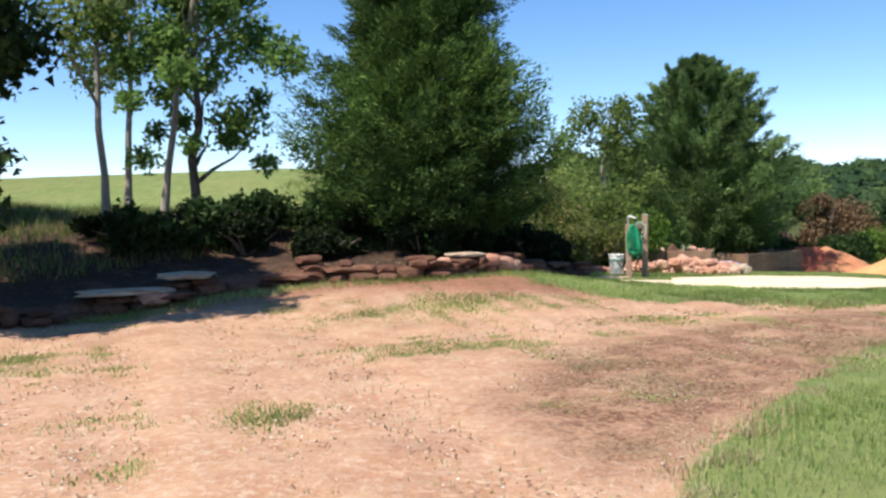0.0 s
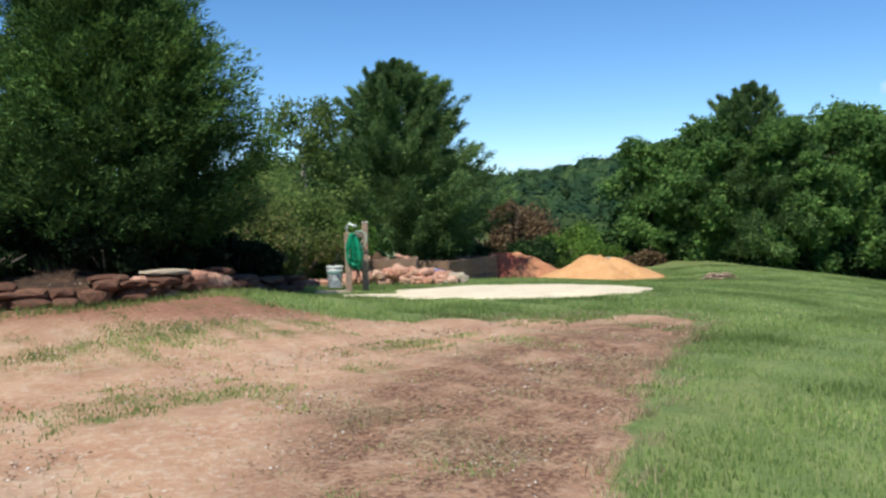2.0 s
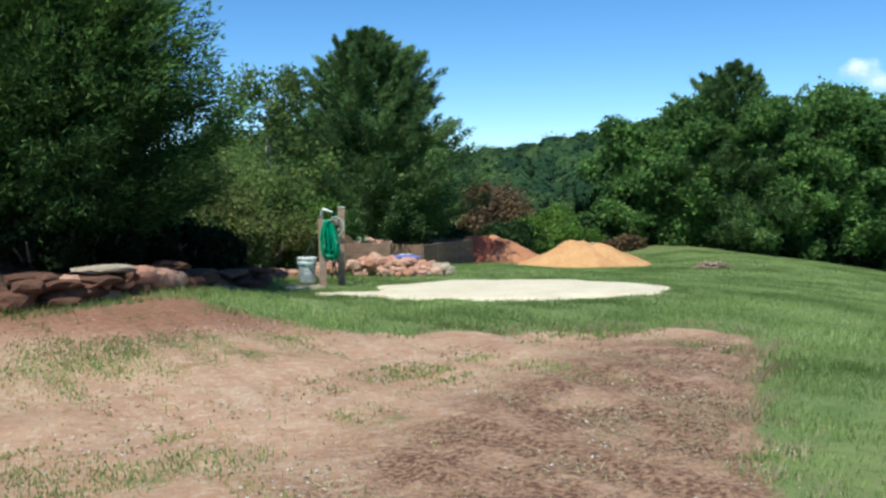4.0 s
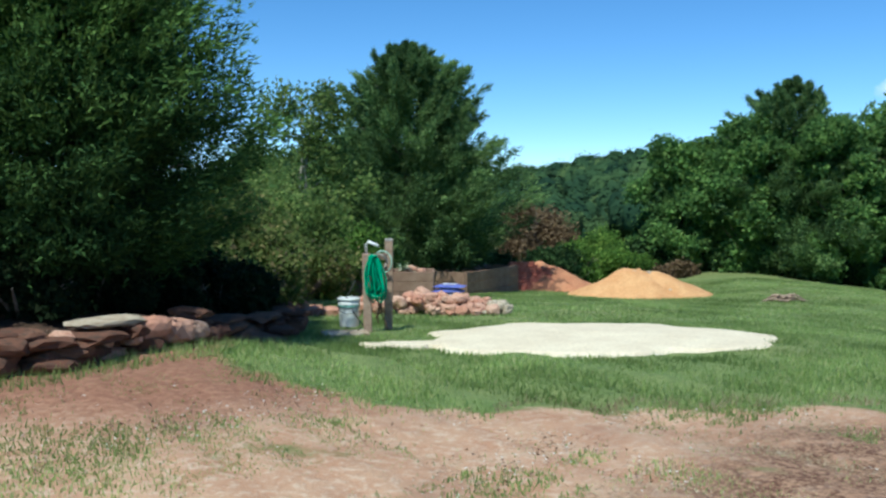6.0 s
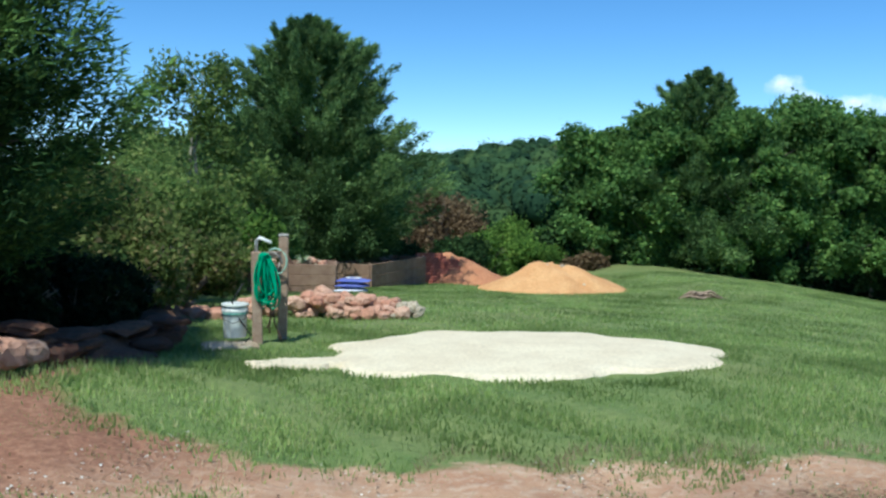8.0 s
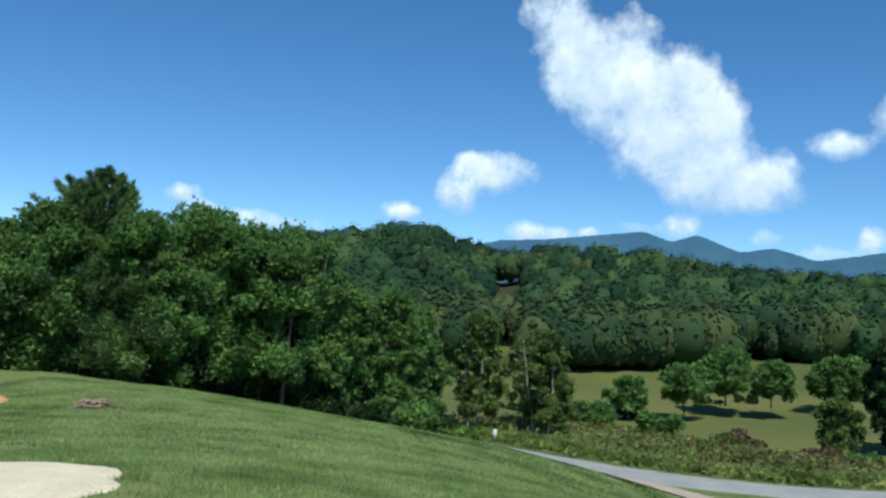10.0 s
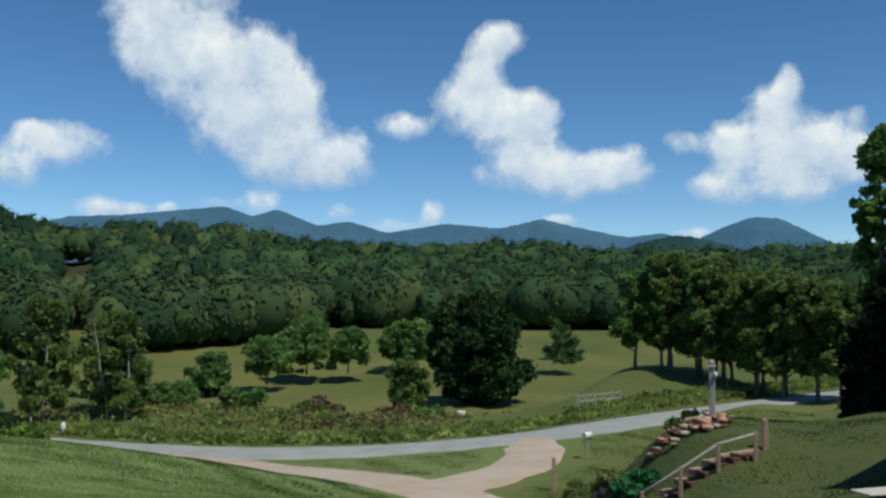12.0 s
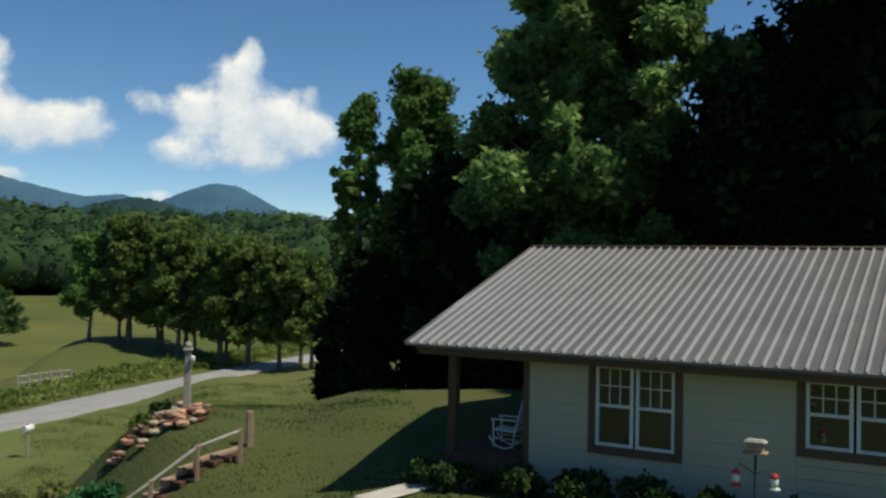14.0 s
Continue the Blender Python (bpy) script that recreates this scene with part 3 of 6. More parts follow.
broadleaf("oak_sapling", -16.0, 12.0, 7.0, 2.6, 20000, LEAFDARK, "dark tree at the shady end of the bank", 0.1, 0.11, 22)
rnd0 = random.Random(11)
# sun and deep shade put into leaf colour: a bright and a near-black copy
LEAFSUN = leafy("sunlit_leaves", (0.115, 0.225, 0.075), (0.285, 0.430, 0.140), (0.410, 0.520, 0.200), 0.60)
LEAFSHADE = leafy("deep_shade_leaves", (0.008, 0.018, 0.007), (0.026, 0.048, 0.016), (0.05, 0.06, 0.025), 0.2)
conifer("pine_tree", 12.9, 47.0, 9.2, 4.1, 90000, CEDAR2, "tall soft-crowned pine standing among broadleaf trees", 1.0, 0.11, z=-2.3, power=0.70)
LINE = "broadleaf tree at the dark wooded edge of the mown slope"
for k, (x, y, tall, r, z) in enumerate([(8.2, 47.5, 6.6, 2.6, -1.9), (10.6, 46.5, 7.6, 2.7, -2.0), (14.2, 45.6, 7.9, 2.8, -2.2), (17.6, 46.0, 8.9, 2.9, -2.6), (20.6, 45.8, 8.6, 2.8, -2.9),
                                        (23.0, 46.2, 8.6, 2.6, -3.3), (16.0, 50.0, 8.6, 3.0, -3.0), (20.0, 51.0, 9.4, 3.0, -3.3), (11.0, 51.0, 7.6, 3.0, -2.6)]):
    broadleaf("woodland_tree", x, y, tall, r, 36000, LEAF, LINE, 0.06 if k < 3 else 0.16, 0.135, 30, BARK, "trees along the wooded edge", z, stems=3 if k > 2 else 1, gap=0.32)
for x, y, tall, r, z in [(25.8, 46.5, 6.6, 2.2, -3.6), (28.6, 46.0, 7.0, 2.4, -4.0), (31.0, 47.5, 6.0, 2.2, -4.6)]:
    broadleaf("woodland_tree", x, y, tall, r, 20000, LEAF, "lower broadleaf tree at the foot of the wooded edge", 0.06, 0.14, 24, BARK, "trees along the wooded edge", z)
for x, y, tall, r in [(33.5, 55.0, 8.4, 2.4), (38.0, 55.5, 8.2, 2.4), (41.5, 53.0, 8.4, 2.3), (44.8, 49.6, 7.4, 2.0), (48.0, 53.5, 7.6, 2.4)]:
    broadleaf("poplar_tree", x, y, tall, r, 18000, LEAFOLIVE, "thin-crowned yellow-green tree with a bare pale trunk beside the lane", 0.16, 0.15, 24, PALEBARK, "pale trees beside the lane", -6.2, stems=2)
for x, y, w, t, mat, lab in [(-4.9, 22.4, 2.6, 1.6, WEEDS, "tangled brownish dry bush on the earth bank"), (-5.6, 25.0, 3.2, 2.6, LEAFOLIVE, "leafy olive bush on the earth bank"),
                             (-5.4, 29.0, 3.2, 2.4, LEAFLIGHT, "bright green bush beside the planting beds"), (-6.8, 28.0, 3.6, 3.8, LEAFOLIVE, "tall thin bush behind the bank"),
                             (-5.2, 20.2, 1.8, 1.3, WEEDS, "dry weedy bush on the bank above the stones"), (-6.4, 21.5, 3.0, 2.2, WEEDS, "brownish bush on the bank"),
                             (-4.5, 33.5, 2.6, 1.6, LEAF, "low green bush beside the timber bed"), (-6.2, 34.5, 3.4, 3.4, LEAFOLIVE, "tall olive bush behind the timber bed")]:
    shrub("bush", x, y, w, t, 15000, mat, lab, 0.06 if y < 26 else 0.08, "bushes on the bank")
broadleaf("thin_tree", -6.4, 31.5, 6.0, 2.1, 9000, LEAFOLIVE, "thin open-crowned tree between the two cedars", 0.2, 0.09, 22, PALEBARK, stems=2, gap=0.34)
for x, y, w, t, mat, lab in [(-0.6, 40.5, 3.0, 2.2, LEAFDARK, "dark leafy hedge bush behind the red block slope"), (1.6, 42.5, 3.2, 2.3, LEAFDARK, "dark leafy hedge bush behind the red block slope"),
                             (3.0, 45.0, 3.0, 2.3, LEAFLIGHT, "bright yellow-green vine-covered bush"), (5.2, 46.0, 3.6, 2.0, LEAFLIGHT, "bright yellow-green vine-covered bush"),
                             (7.2, 44.8, 2.4, 1.5, LEAFDRY, "grey-brown twiggy bush at the wood's edge"), (2.3, 49.5, 3.0, 4.2, LEAFDRY, "dry brown-leaved bush among green vines"),
                             (0.9, 48.0, 2.2, 5.4, LEAFDRY, "dry reddish-brown sapling beside the cedar"), (5.0, 50.0, 4.6, 3.0, LEAFLIGHT, "tall green brush beyond the clay mound"),
                             (8.0, 50.5, 4.6, 2.8, LEAFOLIVE, "tall green brush beyond the clay mound")]:
    shrub("bush", x, y, w, t, 14000, mat, lab, 0.10, "bushes beyond the clay mound", z=-2.0)
shrub("bush", 31.0, 43.5, 3.0, 1.6, 5000, LEAFLIGHT, "green bush where the mown slope meets the lane", 0.16)
shrub("bush", 27.8, 43.4, 4.0, 2.2, 6000, LEAF, "green bush at the foot of the wooded edge", 0.18)

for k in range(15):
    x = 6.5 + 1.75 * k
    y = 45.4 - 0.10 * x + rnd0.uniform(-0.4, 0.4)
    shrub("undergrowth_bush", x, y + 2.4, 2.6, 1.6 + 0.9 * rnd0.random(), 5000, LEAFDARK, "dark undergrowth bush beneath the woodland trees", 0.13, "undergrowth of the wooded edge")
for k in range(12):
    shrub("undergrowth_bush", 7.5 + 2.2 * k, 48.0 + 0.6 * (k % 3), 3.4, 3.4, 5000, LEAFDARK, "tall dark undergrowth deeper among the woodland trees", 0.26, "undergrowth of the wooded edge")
# these bushes darken the bank: the cedar's shade put into leaf colour
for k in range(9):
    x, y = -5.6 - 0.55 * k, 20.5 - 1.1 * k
    shrub("bank_bush", x, y, 1.9, 0.9, 3500, LEAFDARK, "low bush on the bank beneath the cedar, shade put into its leaf colour", 0.08, "low bushes on the bank")

# near-black bushes lay painted shade over the bank, where sun would reach
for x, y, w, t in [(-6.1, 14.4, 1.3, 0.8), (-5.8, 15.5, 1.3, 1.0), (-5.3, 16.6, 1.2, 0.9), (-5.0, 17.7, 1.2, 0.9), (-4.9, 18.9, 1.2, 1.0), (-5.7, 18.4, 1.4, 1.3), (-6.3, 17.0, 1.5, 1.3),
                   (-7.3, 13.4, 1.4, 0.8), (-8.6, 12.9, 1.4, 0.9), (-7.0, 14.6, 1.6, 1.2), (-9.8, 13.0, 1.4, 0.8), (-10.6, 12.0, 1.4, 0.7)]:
    shrub("shade_bush", x, y, w * 1.1, t * 0.8, 7000, LEAFSHADE, "low bush on the bank, the cedar's shade put into near-black leaves", 0.055, "low bushes on the bank")

# ---- valley trees ----
broadleaf("oak_tree", 120.4, 53.2, 15.0, 7.2, 60000, LEAFDARK, "large round dark oak alone in the pasture", 0.02, 0.42, 40, z=-12.4, gap=0.30)
broadleaf("pasture_tree", 98.3, 54.4, 6.2, 2.7, 7000, LEAFOLIVE, "small rounded tree in the pasture", 0.05, 0.35, 18, z=-11.2)
broadleaf("pasture_tree", 123.6, 90.8, 7.2, 4.4, 9000, LEAF, "spreading pasture tree with a clear trunk", 0.30, 0.42, 20, z=-11.7)
broadleaf("pasture_tree", 136.0, 91.0, 9.4, 5.4, 11000, LEAF, "dark pasture tree in a small group", 0.22, 0.45, 22, z=-10.8)
broadleaf("pasture_tree", 139.0, 84.5, 7.2, 4.2, 9000, LEAF, "dark pasture tree in a small group", 0.26, 0.45, 20, z=-10.5)
broadleaf("pasture_tree", 152.6, 79.9, 7.2, 5.6, 12000, LEAF, "low rounded pasture tree", 0.03, 0.5, 24, z=-9.4)
broadleaf("pasture_tree", 113.0, 94.0, 5.0, 3.4, 6000, LEAF, "low rounded pasture tree", 0.03, 0.5, 18, z=-11.4)
conifer("cone_tree", 162.5, 52.6, 6.4, 3.2, 7000, CEDAR2, "small cone-shaped evergreen in the upper pasture", 0, 0.45, z=-9.6)
broadleaf("pasture_tree", 178.0, 58.0, 6.0, 1.2, 1500, LEAFOLIVE, "small slender tree in the far field", 0.3, 0.4, 8, z=-7.8)
GROVE = "tall narrow-crowned tree with a bare trunk in the roadside grove"
for k in range(17):
    s = k / 16
    gx, gy = 75.0 - 8.0 * s + rng.uniform(-1.8, 1.8), 22.5 - 15.5 * s + rng.uniform(-1, 1)
    tall = (7.6 + 1.9 * math.sin(2.6 * s + 0.4)) * rng.uniform(0.84, 1.1)
    broadleaf("grove_tree", gx, gy, tall, 2.3, 9500, LEAF if k % 5 == 0 else LEAFOLIVE, GROVE, 0.24, 0.24, 16, BARK, "grove beside the lane", gap=0.34)
for x, y, w, t, mat in [(57.4, 54.5, 4.5, 2.4, LEAF), (60.5, 51.5, 4.0, 2.2, LEAF), (54.5, 56.5, 4.0, 1.7, LEAFOLIVE), (66, 48, 7, 1.8, LEAFDRY), (70, 43, 6, 1.7, LEAFDRY), (63, 47, 5, 1.3, WEEDS), (74, 41, 4.5, 2.2, LEAF),
                        (110, 100, 7, 2.6, LEAF), (104, 102, 7, 2.2, LEAFDARK), (116, 97, 8, 2.0, LEAFDARK), (97, 103, 7, 1.8, LEAFDARK), (90, 104, 7, 1.8, LEAFDARK), (150, 96, 7, 1.6, LEAFDARK), (143, 99, 7, 1.6, LEAFDARK)]:
    shrub("pasture_bush", x, y, w, t, 5000, mat, "clump of mixed brush in the pasture", 0.24, "brush in the pasture")


def scatter(name, points, tall, count, mat, label, category, leaf=0.1, group=""):
    """Weeds and brush that nobody could count, one mesh."""
    pts = np.asarray(points, float)
    pick = rng.integers(0, len(pts), count)
    p = pts[pick][:, :2] + rng.normal(0, 1, (count, 2)) * pts[pick][:, 2:3]
    z = height(p[:, 0], p[:, 1])
    lift = rng.random(count) ** 0.8 * tall * (0.5 + 0.5 * (0.5 + 0.5 * np.sin(p[:, 0] * 1.3) * np.cos(p[:, 1] * 1.1)))
    v, f = leaves(np.stack([p[:, 0], p[:, 1], z + lift], 1), rng.normal(0, 1, (count, 3)), leaf, 2.2, 0.5)
    return tagged(new(name, fast_mesh(name, v, f, mat)), label, category, kind="stuff")


side = [(37.5 + 2.6, 62 - k * 0.9, 0.8) for k in range(26)] + [(40.5 + k * 0.62, 38.5 - 8 * (1 - math.exp(-k / 12)) - k * 0.22, 0.8) for k in range(30)]
lane = np.array(ROAD_LINE, float)
verge = []
for a, b in zip(lane[2:], lane[3:]):
    t = (b - a) / np.hypot(*(b - a))
    for s in np.arange(0, np.hypot(*(b - a)), 0.8):
        q = a + t * s + np.array([-t[1], t[0]]) * 4.2
        verge.append((q[0], q[1], 0.75))
scatter("roadside_weeds", verge, 0.42, 24000, VERGE, "tall yellow-green weeds along the lane", "weeds", 0.16)
meadow = [(x, y, 2.4) for x in range(46, 92, 3) for y in range(30, 62, 3) if x + 0.4 * y > 60 and (x - 60) ** 2 / 900 + (y - 46) ** 2 / 260 < 1]
meadow = [m for m in meadow if math.sin(m[0] * 0.31) + math.cos(m[1] * 0.37 + m[0] * 0.1) > 0.25]
scatter("meadow_brush", meadow, 0.5, 9000, VERGE, "rough reddish and green meadow brush below the lane", "brush", 0.17)


reds = [m for m in meadow if math.sin(m[0] * 0.9 + m[1]) > -0.2]
scatter("dry_brush", reds, 0.5, 5500, LEAFDRY, "reddish-brown seed heads among the meadow brush", "brush", 0.16)


def crown_ball():
    """A coarse round shape: points and faces."""
    bm = bmesh.new()
    bmesh.ops.create_icosphere(bm, subdivisions=2, radius=1)
    v = np.array([p.co[:] for p in bm.verts])
    f = np.array([[p.index for p in g.verts] for g in bm.faces])
    bm.free()
    return v, f


def crowd(name, count, test, size, mat, label, per=105, leaf=0.95, near=255, deep=440):
    """Far woodland: rounded crowns feathered with leaf clumps, standing on the hill, one mesh."""
    cs = []
    while len(cs) < count:
        az, r = radians(rng.uniform(-14, 112)), rng.uniform(near, deep)
        x, y = r * math.sin(az), 8.4 + r * math.cos(az)
        if test(math.degrees(az), r):
            cs.append((x, y, float(rng.uniform(*size))))
    c = np.array(cs)
    z = height(c[:, 0], c[:, 1])
    wide = rng.uniform(0.30, 0.50, count)
    n = count * per
    i = np.repeat(np.arange(count), per)
    d = rng.normal(0, 1, (n, 3))
    d[:, 2] = np.abs(d[:, 2]) * 1.5 - 0.6
    d /= np.linalg.norm(d, axis=1)[:, None]
    lump = 1 + 0.16 * np.sin(4.1 * d[:, 0] + i) * np.cos(3.7 * d[:, 1] - 2 * i) + 0.10 * np.sin(7 * d[:, 2] + i)
    size3 = np.stack([c[:, 2] * wide, c[:, 2] * wide, c[:, 2] * 0.52], 1)
    mid = np.stack([c[:, 0], c[:, 1], z + c[:, 2] * 0.60], 1)
    p = mid[i] + d * size3[i] * lump[:, None] * rng.uniform(0.92, 1.10, n)[:, None]
    v, f = leaves(p, d * 1.6 + [0, 0, 0.5], leaf, 1.1, 0.30)
    bv, bf = crown_ball()
    m = len(bv)
    k = np.repeat(np.arange(count), m)
    b = np.tile(bv, (count, 1))
    lump = 1 + 0.16 * np.sin(4.1 * b[:, 0] + k) * np.cos(3.7 * b[:, 1] - 2 * k) + 0.10 * np.sin(7 * b[:, 2] + k)
    balls = mid[k] + b * size3[k] * lump[:, None] * 0.93
    faces = (bf[None] + (np.arange(count) * m)[:, None, None]).reshape(-1, 3) + len(v)
    me = fast_mesh(name, np.vstack([v, balls]), np.vstack([f, faces]), mat, True)
    tone = rng.random(count)
    at = me.attributes.new("crown_tone", "FLOAT", "POINT")
    at.data.foreach_set("value", np.concatenate([np.repeat(tone[i], 3), tone[k]]).astype(np.float32))
    return tagged(new(name, me), label, "forest", kind="stuff")


def cut(az, r):
    return not (43.9 < az < 46.6 and r < 390)


WOODA = woodland("forest_green", (0.016, 0.038, 0.021), (0.044, 0.082, 0.032), (0.068, 0.104, 0.036))
WOODB = woodland("forest_olive", (0.022, 0.045, 0.022), (0.050, 0.080, 0.030), (0.078, 0.096, 0.036))
crowd("forest", 3000, cut, (8, 15), WOODA, "dense green forest covering the far hillside")
crowd("forest", 1100, cut, (7, 13), WOODB, "lighter olive treetops scattered through the far forest")
crowd("forest_edge", 620, lambda a, r: a > 34 and r < 282, (8, 14), WOODB, "trees along the lower edge of the far forest")

crowd("forest_spur", 650, lambda a, r: 40 < a < 59.0 and cut(a, r) and r > 200 + (a - 50) * 2, (8, 13), WOODB, "nearer wooded spur beside the upper pasture", near=192, deep=265)

# ---- mountains and clouds ----


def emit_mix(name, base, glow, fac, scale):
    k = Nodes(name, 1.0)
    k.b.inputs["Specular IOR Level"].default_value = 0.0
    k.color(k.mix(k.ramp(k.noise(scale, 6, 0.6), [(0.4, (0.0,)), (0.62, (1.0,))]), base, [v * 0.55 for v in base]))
    # blue glow of the surface stands in for the haze of distance
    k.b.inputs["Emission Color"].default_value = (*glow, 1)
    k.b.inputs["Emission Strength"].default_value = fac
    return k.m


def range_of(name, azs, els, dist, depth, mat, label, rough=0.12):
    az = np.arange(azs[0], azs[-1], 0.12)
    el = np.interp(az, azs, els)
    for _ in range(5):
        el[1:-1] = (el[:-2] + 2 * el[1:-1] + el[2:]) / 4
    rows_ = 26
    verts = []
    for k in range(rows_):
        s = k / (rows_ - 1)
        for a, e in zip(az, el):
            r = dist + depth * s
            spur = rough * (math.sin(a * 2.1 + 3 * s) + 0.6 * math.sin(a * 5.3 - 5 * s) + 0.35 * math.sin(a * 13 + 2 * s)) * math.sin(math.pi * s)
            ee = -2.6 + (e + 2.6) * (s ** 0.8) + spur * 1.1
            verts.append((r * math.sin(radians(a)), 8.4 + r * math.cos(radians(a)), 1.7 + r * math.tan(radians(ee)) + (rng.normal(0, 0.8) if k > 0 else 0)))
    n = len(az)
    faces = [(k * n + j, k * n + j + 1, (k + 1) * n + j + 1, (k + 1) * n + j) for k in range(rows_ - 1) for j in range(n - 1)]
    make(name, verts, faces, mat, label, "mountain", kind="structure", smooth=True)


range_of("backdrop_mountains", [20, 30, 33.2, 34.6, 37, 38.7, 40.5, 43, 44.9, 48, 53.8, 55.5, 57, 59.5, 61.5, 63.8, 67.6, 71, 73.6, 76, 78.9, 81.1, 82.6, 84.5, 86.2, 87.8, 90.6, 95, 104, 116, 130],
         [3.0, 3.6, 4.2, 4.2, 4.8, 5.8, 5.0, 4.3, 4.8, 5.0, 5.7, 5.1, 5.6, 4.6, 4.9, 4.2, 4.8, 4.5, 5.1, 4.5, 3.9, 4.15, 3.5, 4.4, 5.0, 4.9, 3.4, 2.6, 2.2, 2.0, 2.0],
         2300, 700, emit_mix("far_mountain", (0.035, 0.060, 0.068), (0.060, 0.160, 0.290), 0.74, 0.004), "forested mountains along the skyline, blue haze put in as a glow")
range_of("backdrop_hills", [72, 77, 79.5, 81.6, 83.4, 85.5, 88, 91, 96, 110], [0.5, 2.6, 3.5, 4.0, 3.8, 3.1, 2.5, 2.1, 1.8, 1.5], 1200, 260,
         emit_mix("near_hill", (0.022, 0.045, 0.035), (0.030, 0.080, 0.115), 0.42, 0.012), "dark foothill before the mountains, blue-green haze put in as a glow", 0.06)


def cloud_material():
    k = Nodes("cloud", 1.0)
    dens = k.attr("puff")
    co = k.co
    n1, n2 = k.noise(0.0045, 8, 0.62, co), k.noise(0.0016, 4, 0.5, co)
    n3 = k.noise(0.014, 6, 0.6, co)
    rough = k.math("ADD", k.math("MULTIPLY", k.math("SUBTRACT", n1, 0.5), 1.25), k.math("MULTIPLY", k.math("SUBTRACT", n3, 0.5), 0.38))
    d = k.math("ADD", dens, rough)
    alpha = k.ramp(d, [(0.20, (0.0,)), (0.40, (0.35,)), (0.66, (0.92,)), (0.92, (1.0,))])
    # lit tops and grey-blue undersides are painted into the clouds' emitted colour
    shade = k.math("ADD", k.math("ADD", k.math("MULTIPLY", n1, 0.65), k.math("MULTIPLY", n3, 0.30)), k.math("MULTIPLY", k.attr("lift"), 0.42))
    col = k.ramp(shade, [(0.28, (0.50, 0.62, 0.80)), (0.50, (0.72, 0.79, 0.90)), (0.74, (1.0, 1.0, 1.0))])
    em, tr, mx = k.add("ShaderNodeEmission"), k.add("ShaderNodeBsdfTransparent"), k.add("ShaderNodeMixShader")
    k.put(em.inputs["Color"], col)
    em.inputs["Strength"].default_value = 1.22
    k.put(mx.inputs[0], alpha)
    k.t.links.new(tr.outputs[0], mx.inputs[1])
    k.t.links.new(em.outputs[0], mx.inputs[2])
    k.t.links.new(mx.outputs[0], k.t.nodes["Material Output"].inputs[0])
    return k.m


CLOUDS = [
    (49.1, 16.4, 2.1, 2.4, 1), (50.9, 14.8, 3.1, 2.4, 1), (53.8, 13.2, 3.5, 2.6, 1), (52.3, 17.6, 2.1, 1.4, 0.7), (55.9, 15.3, 1.9, 1.6, 1),
    (55.6, 10.8, 3.5, 2.5, 1), (58.1, 11.9, 1.8, 2.8, 1), (60.6, 8.8, 2.5, 1.8, 1), (57.4, 8.4, 2.5, 1.6, 0.9), (48.0, 19.3, 2.0, 2.0, 0.9),
    (44.5, 9.1, 2.1, 1.3, 0.9), (41.9, 7.6, 1.4, 1.4, 0.85), (42.8, 9.6, 0.8, 0.6, 0.8), (46.6, 5.4, 1.5, 0.7, 0.9), (48.6, 5.3, 0.9, 0.5, 0.8),
    (50.5, 5.5, 0.7, 0.4, 0.75), (53.1, 5.9, 1.4, 0.6, 0.6), (56.1, 6.0, 1.1, 0.8, 0.8), (61.0, 5.4, 1.2, 0.7, 0.6), (38.6, 6.3, 1.1, 0.6, 0.6),
    (64.7, 10.9, 1.6, 0.8, 0.8), (66.5, 5.4, 0.7, 0.8, 0.85), (64.5, 4.5, 2.1, 0.6, 0.7), (71.1, 16.2, 1.5, 1.0, 1), (69.9, 14.6, 1.6, 1.7, 1),
    (69.2, 12.5, 2.4, 1.7, 1), (72.0, 11.1, 2.7, 1.7, 1), (73.3, 11.7, 1.4, 1.5, 0.9), (72.6, 8.6, 2.7, 1.9, 1), (75.7, 7.9, 2.3, 1.5, 1),
    (78.6, 8.1, 2.1, 1.4, 1), (74.6, 5.0, 1.3, 0.4, 0.8), (69.5, 7.8, 0.6, 0.6, 0.5), (82.3, 9.6, 1.0, 0.8, 0.8), (88.5, 12.9, 0.7, 1.2, 0.9),
    (87.7, 11.4, 1.8, 1.5, 1), (84.9, 9.3, 1.6, 1.4, 1), (87.7, 8.8, 2.4, 1.5, 1), (90.4, 9.2, 2.3, 1.8, 1), (85.1, 6.9, 2.8, 1.1, 0.75),
    (89.5, 7.1, 2.4, 1.3, 0.9), (82.9, 4.0, 1.1, 0.5, 0.8), (92.1, 8.2, 1.7, 1.1, 0.9), (25.0, 6.4, 1.1, 0.6, 0.75), (26.5, 5.6, 1.2, 0.6, 0.7),
    (29.2, 5.2, 1.8, 0.7, 0.65), (31.7, 5.0, 1.8, 0.5, 0.5), (39.0, 6.2, 1.0, 0.4, 0.6),
]


